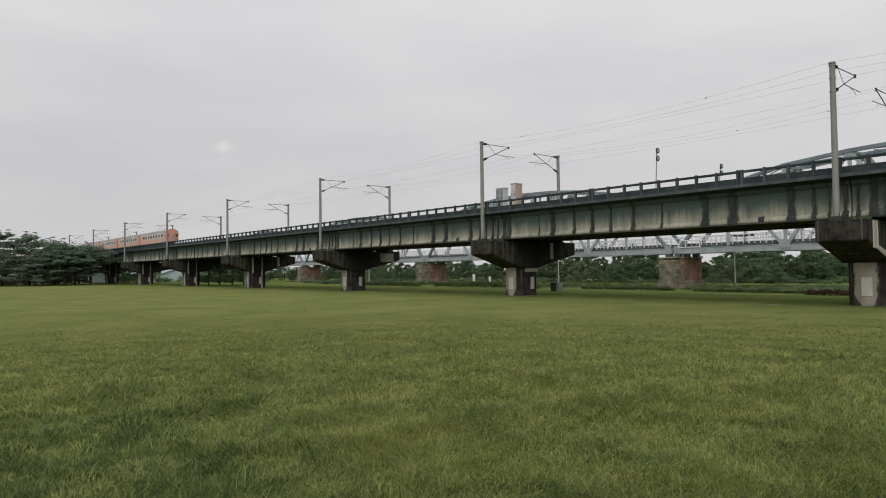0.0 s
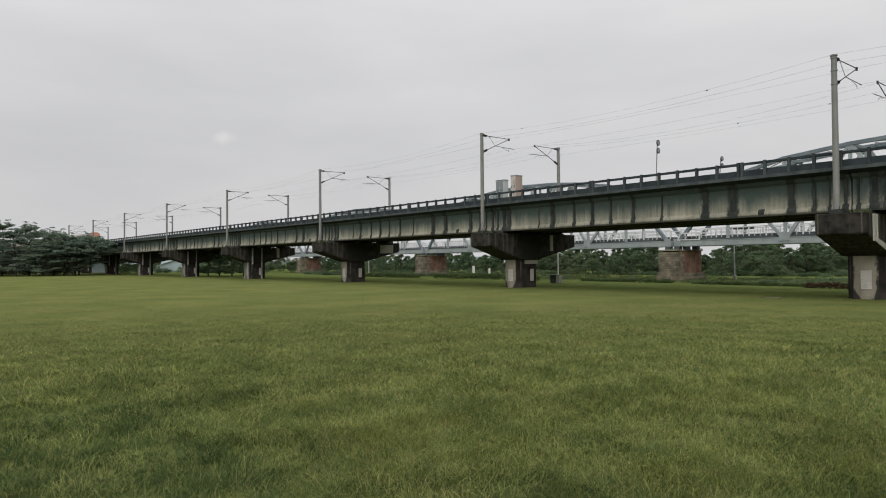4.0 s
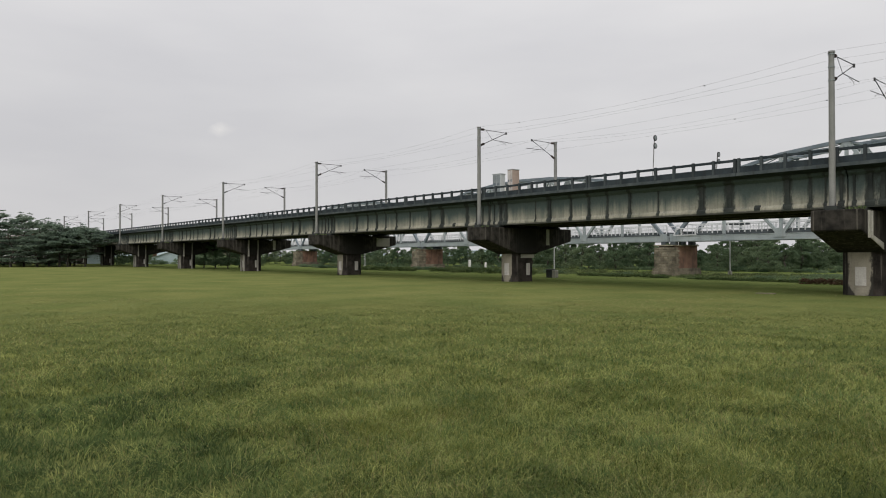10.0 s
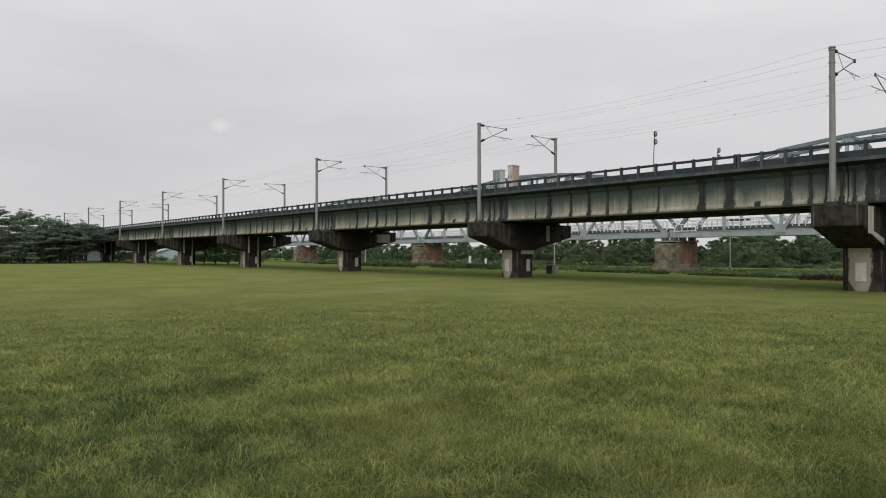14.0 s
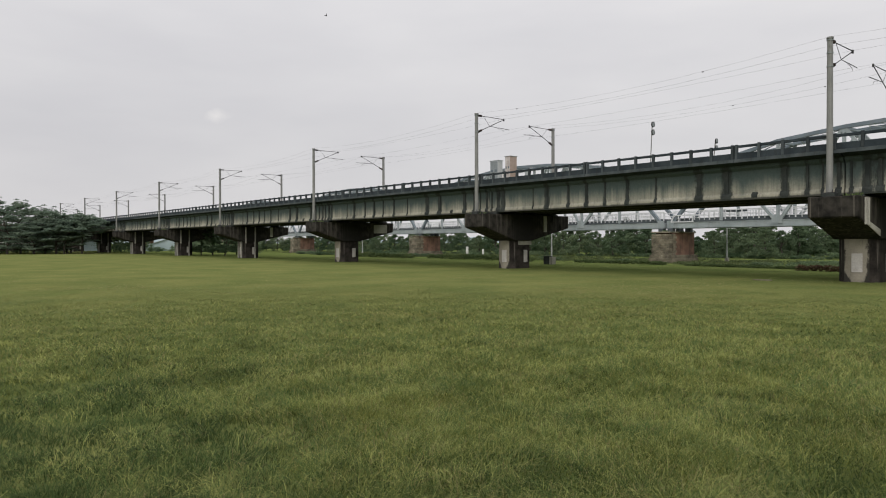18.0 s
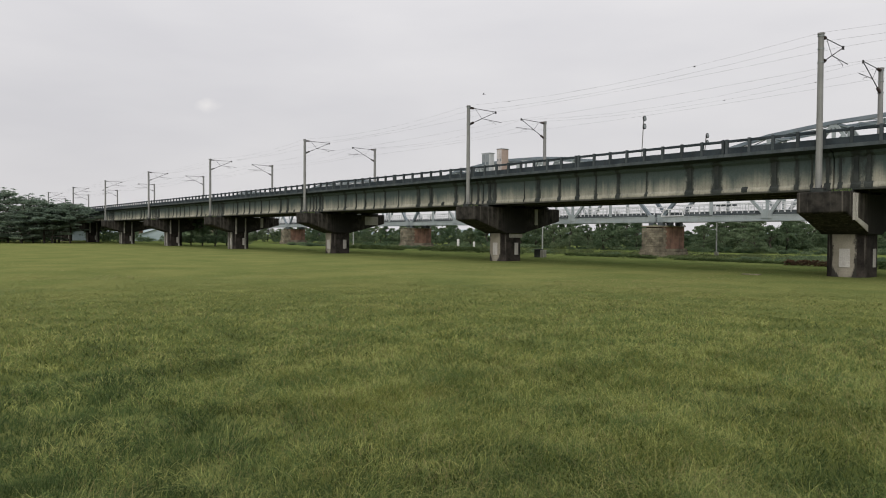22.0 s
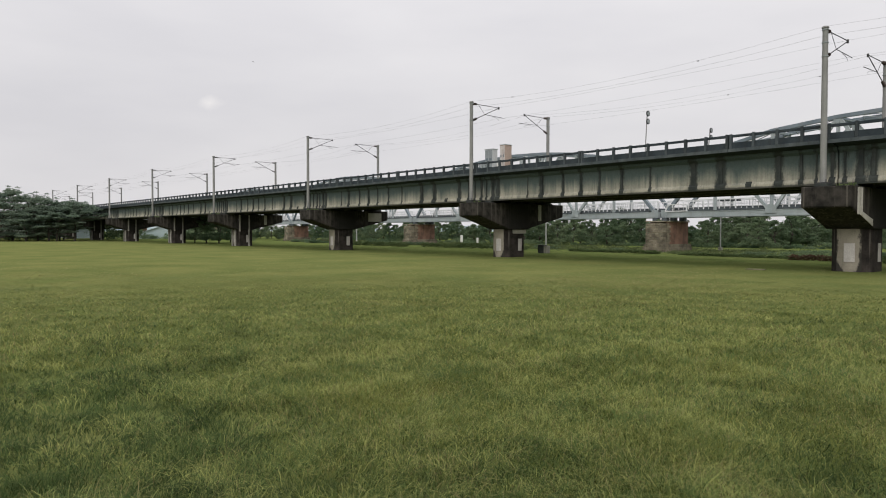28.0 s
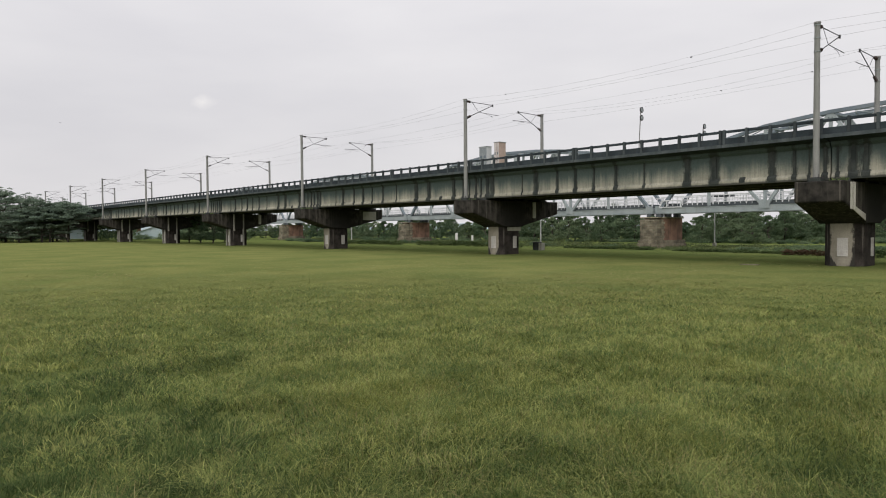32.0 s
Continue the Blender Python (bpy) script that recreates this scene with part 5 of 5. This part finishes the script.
# ---- small things beyond the viaduct ----
def lamp_post(x, y, h):
    p = tagged(empty("lamp_post", pose(x, y, 0)), "thin grey steel lamp post on the path", "lamp post", "lamp posts")
    part("pole", tube(bmesh.new(), (0, 0, 0), (0, 0, h), 0.10, 0.07), LAMP_STEEL, p)
    part("footing", soft_box(-0.22, 0.22, -0.22, 0.22, -0.05, 0.6, 0.04), CONCRETE, p)
    part("lamp_head", soft_box(-0.25, 0.25, -0.12, 0.12, h - 0.1, h + 0.06, 0.03), STEEL, p)


lamp_post(-43.2, 85.5, 6.0)
lamp_post(-57.7, 67.5, 5.5)
lamp_post(-77.0, 82.0, 5.5)
lamp_post(-118.0, 78.0, 5.5)


def sign_board(x, y, w, z0, z1):
    s = tagged(empty("sign_board", pose(x, y, 0, 0, 0, 40)), "small white notice board on a post", "sign", "notice boards")
    part("post", tube(bmesh.new(), (0, 0, -0.1), (0, 0, z1), 0.035), STEEL, s)
    part("board", soft_box(-w / 2, w / 2, -0.09, -0.05, z0, z1, 0.01), WHITE, s)


sign_board(-79.5, 72.5, 0.4, 0.9, 2.0)
sign_board(-77.2, 73.8, 0.32, 0.8, 1.6)


def shed(x, y):
    s = tagged(empty("utility_box", pose(x, y, 0, 0, 0, 10)), "small dark utility box with a pale side on the lawn", "utility box")
    part("body", soft_box(-0.4, 0.4, -0.4, 0.4, 0, 0.95, 0.03), RIB, s)
    part("side_panel", soft_box(0.41, 0.85, -0.4, 0.4, 0, 0.9, 0.03), CONCRETE, s)
    part("lid", soft_box(-0.46, 0.46, -0.46, 0.46, 0.954, 1.02, 0.02), DARK_STEEL, s)


shed(-54.0, 62.5)
tagged(part("manhole_slab", soft_box(-0.6, 0.6, -0.3, 0.3, -0.05, 0.06, 0.03), SLAB), "low pale concrete slab in the lawn", "slab").matrix_basis = pose(-21.3, 47.2, 0, 0, 0, 5)


def pavilion(across, depth, w, d, h, label):
    """A low pale building far off behind the trees."""
    x, y = spot(across * depth, depth)
    b = tagged(empty("low_building", pose(x, y, 0, 0, 0, 50)), label, "building", "far buildings")
    part("wall", boxes((-w / 2, w / 2, -d / 2, d / 2, 0, h)), PLASTER, b)
    roof = [(-w / 2 - 0.5, h + 0.004), (w / 2 + 0.5, h + 0.004), (w / 2, h + 0.5), (0, h + 1.4), (-w / 2, h + 0.5)]
    part("roof", prism(bmesh.new(), roof, -d / 2 - 0.5, d / 2 + 0.5, lambda p, q, s: (p, s, q)), ROOF, b)
    for k in range(int(w / 3)):
        x0 = -w / 2 + 1.0 + k * 3
        part("window", boxes((x0, x0 + 1.2, -d / 2 - 0.03, -d / 2 - 0.004, 1.0, 2.3)), GLASS, b)


def metal_shed(across, depth, w, d, eave, ridge, label):
    """A pale sheet-metal shed with its gable towards the lawn."""
    x, y = spot(across * depth, depth)
    b = tagged(empty("metal_shed", pose(x, y, 0, 0, 0, 139.84 - math.degrees(math.atan(across)) - 90)), label, "shed", "far sheds")
    gable = [(-w / 2, 0), (w / 2, 0), (w / 2, eave), (0, ridge), (-w / 2, eave)]
    part("wall", prism(bmesh.new(), gable, 0, d, lambda p, q, s: (p, s, q)), SHEET, b)
    for side in (-1, 1):
        slope = [(0, ridge + 0.01), (side * (w / 2 + 0.5), eave - 0.24), (side * (w / 2 + 0.5), eave - 0.12), (0, ridge + 0.15)]
        part("roof_slope", prism(bmesh.new(), slope, -0.6, d + 0.4, lambda p, q, s: (p, s, q)), SHEET_ROOF, b)
    for k in range(int(w)):
        px = -w / 2 + 0.5 + k
        part("sheet_rib", boxes((px - 0.04, px + 0.04, -0.05, -0.004, 0, eave)), SHEET, b)


metal_shed(-0.404, 232, 15, 12, 1.9, 4.3, "pale blue-grey sheet-metal shed beyond the viaduct")
metal_shed(-0.516, 236, 7.5, 9, 3.0, 3.7, "pale blue-grey sheet-metal shed behind the trees")
pavilion(-0.612, 250, 16, 8, 4.0, "low pale plastered building behind the trees")
pavilion(-0.552, 260, 12, 8, 3.6, "low pale plastered building behind the trees")
pavilion(-0.335, 300, 18, 9, 4.5, "low pale plastered building beyond the viaduct")


post = tagged(empty("marker_post", pose(-55.9, 56.7, 8.364)), "short white marker post beside the cabinets", "post")
part("shaft", tube(bmesh.new(), (0, 0, 0), (0, 0, 2.5), 0.11, n=10), WHITE, post)
part("cap", tube(bmesh.new(), (0, 0, 2.504), (0, 0, 2.6), 0.14, 0.08, n=10), STEEL, post)
junction = tagged(empty("junction_box", pose(-51.9, 56.6, 8.364)), "small grey junction box on a post by the track", "box")
part("post", boxes((-0.06, 0.06, -0.06, 0.06, 0, 1.7)), STEEL, junction)
part("body", soft_box(-0.3, 0.3, -0.18, 0.18, 1.704, 2.4, 0.03), CABINET, junction)


# ---- train ----
def coach(parent, tail):
    """A coach, 20 m long, from x = 0 (its tail) to x = -19.6; z = 0 on the rails."""
    L, W = 19.6, 1.4
    lower = [(W, 0.75), (W, 1.72), (-W, 1.72), (-W, 0.75)]
    body = part("coach", prism(bmesh.new(), lower, -0.05, -L, lambda p, q, s: (s, p, q)), SALMON, parent, "passenger coach in faded orange and cream")
    upper = [(W - 0.01, 1.724), (W - 0.01, 2.9), (-W + 0.01, 2.9), (-W + 0.01, 1.724)]
    part("upper_side", prism(bmesh.new(), upper, -0.9, -L + 0.9, lambda p, q, s: (s, p, q)), CREAM, body, "cream painted upper side")
    for x0, x1 in ((0, -0.896), (-L + 0.896, -L)):
        part("end_section", prism(bmesh.new(), upper, x0, x1, lambda p, q, s: (s, p, q)), ORANGE, body)
    roof = [(W - 0.02, 2.904)] + [((W - 0.02) * math.cos(a), 2.904 + 0.78 * math.sin(a)) for a in (0.25, 0.55, 0.9, 1.25, 1.57, 1.9, 2.25, 2.6, 2.9)] + [(-W + 0.02, 2.904)]
    part("roof", prism(bmesh.new(), roof, -0.5, -L + 0.02, lambda p, q, s: (s, p, q)), ROOF, body, "grey curved roof")
    part("roof_end", prism(bmesh.new(), roof, 0.0, -0.496, lambda p, q, s: (s, p, q)), ORANGE, body)
    for side in (-1, 1):
        y0, y1 = sorted((side * (W - 0.006), side * (W + 0.012)))
        for k in range(8):
            x = -2.9 - k * 1.95
            part("window", boxes((x - 0.62, x + 0.62, y0, y1, 1.95, 2.62)), GLASS, body)
        for x in (-0.95, -L + 0.95):
            part("door", boxes((x - 0.42, x + 0.42, y0, y1, 0.85, 2.75)), ORANGE, body)
    for x in (-3.2, -L + 3.2):
        bm = boxes((x - 1.5, x + 1.5, -1.0, 1.0, 0.35, 0.7))
        for wx in (-1.05, 1.05):
            for y in (-0.6, 0.6):
                tube(bm, (x + wx, y - 0.06, 0.43), (x + wx, y + 0.06, 0.43), 0.43, n=16)
        part("bogie", bm, DARK_STEEL, body)
    part("underframe", boxes((-6.0, -L + 6.0, -1.1, 1.1, 0.25, 0.746)), DARK_STEEL, body)
    part("gangway", soft_box(0.0, 0.22, -0.62, 0.62, 0.85, 2.95, 0.04), DARK_STEEL if not tail else ORANGE, body)
    if tail:
        part("gangway_door", boxes((0.222, 0.235, -0.42, 0.42, 0.95, 2.75)), RUSTY, body)
        for y in (-1.02, 1.02):
            part("end_window", boxes((0.0, 0.015, y - 0.22, y + 0.22, 1.95, 2.6)), GLASS, body)
            part("tail_lamp", tube(bmesh.new(), (0, y, 1.3), (0.06, y, 1.3), 0.1, n=12), INSULATOR, body)
    return body


train = tagged(empty("passenger_train", pose(-154.4, 49.65, RAIL_Z)), "orange and cream passenger train crossing the viaduct", "train")
coach(train, True)
second = coach(train, False)
second.matrix_basis = pose(-20.3, 0, 0)
for k in range(2, 8):
    copy_thing(second, pose(-20.3 * k, 0, 0))


# ---- bird ----
bird = tagged(empty("bird", pose(0, 0, 0)), "small dark bird in flight", "bird")
bm = bmesh.new()
bmesh.ops.create_uvsphere(bm, u_segments=12, v_segments=8, radius=1, matrix=Matrix.Diagonal((0.20, 0.06, 0.06, 1)))
part("body", bm, FEATHER, bird)
part("tail", prism(bmesh.new(), [(-0.17, 0.02), (-0.36, 0.07), (-0.30, 0), (-0.36, -0.07), (-0.17, -0.02)], -0.008, 0.008, lambda p, q, s: (p, q, s)), FEATHER, bird)
wings = []
for side in (-1, 1):
    shape = [(0.10, 0.03), (0.08, 0.22), (-0.10, 0.46), (-0.04, 0.24), (-0.08, 0.03)]
    wing = part("wing", prism(bmesh.new(), [(p, q * side) for p, q in shape], -0.006, 0.006, lambda p, q, s: (p, q, s)), FEATHER, bird)
    wings.append((wing, side))


# ---- what moves ----
def motions():
    walk(train, [(t, pose(-154.4 - 17.75 * t, 49.65, RAIL_Z)) for t in range(0, 33, 4)])
    flight = [(0, -150, 5, 60), (12, -140, 10, 55), (16, -118, 36, 52), (17.5, -96.2, 47.1, 44.5), (18, -95.7, 56.4, 39.5), (18.5, -93.8, 66.9, 36.2), (19, -85.7, 77.5, 35.1), (19.5, -77.5, 85.9, 34.3), (20, -71.8, 91.7, 31.8),
              (20.8, -72, 92, 28.5), (21.5, -78.3, 87.9, 26), (22, -83.9, 82.3, 27.1), (23, -87.3, 77.8, 29.8), (24, -84.3, 81.1, 29.4), (24.5, -88.9, 77.7, 24.3),
              (26, -125, 87, 36), (28, -190, 89, 53), (30, -205, 68, 45), (32, -212, 44, 33)]
    rows = []
    for i, (t, x, y, z) in enumerate(flight):
        a, b = flight[max(0, i - 1)], flight[min(len(flight) - 1, i + 1)]
        rows.append((t, math.degrees(math.atan2(b[2] - a[2], b[1] - a[1])), x, y, z))
    turned, out = rows[0][1], []
    for t, h, x, y, z in rows:
        turned += (h - turned + 180) % 360 - 180
        out.append((t, pose(x, y, z, 0, 0, turned)))
    full = [out[0]]
    for (t0, m0), (t1, m1) in zip(out, out[1:]):
        full.append((round((t0 + t1) / 2, 2), m0.lerp(m1, 0.5)))
        full.append((t1, m1))
    walk(bird, full)
    for wing, side in wings:
        flaps = [(0.0, 10), (17.0, 10)]
        t, up = 17.2, True
        while t < 32:
            flaps.append((round(t, 2), 35 if up else -25))
            t, up = t + 0.2, not up
        flaps.append((32.0, 5))
        walk(wing, [(t, pose(0, 0, 0, a * side, 0, 0)) for t, a in flaps])


motions()
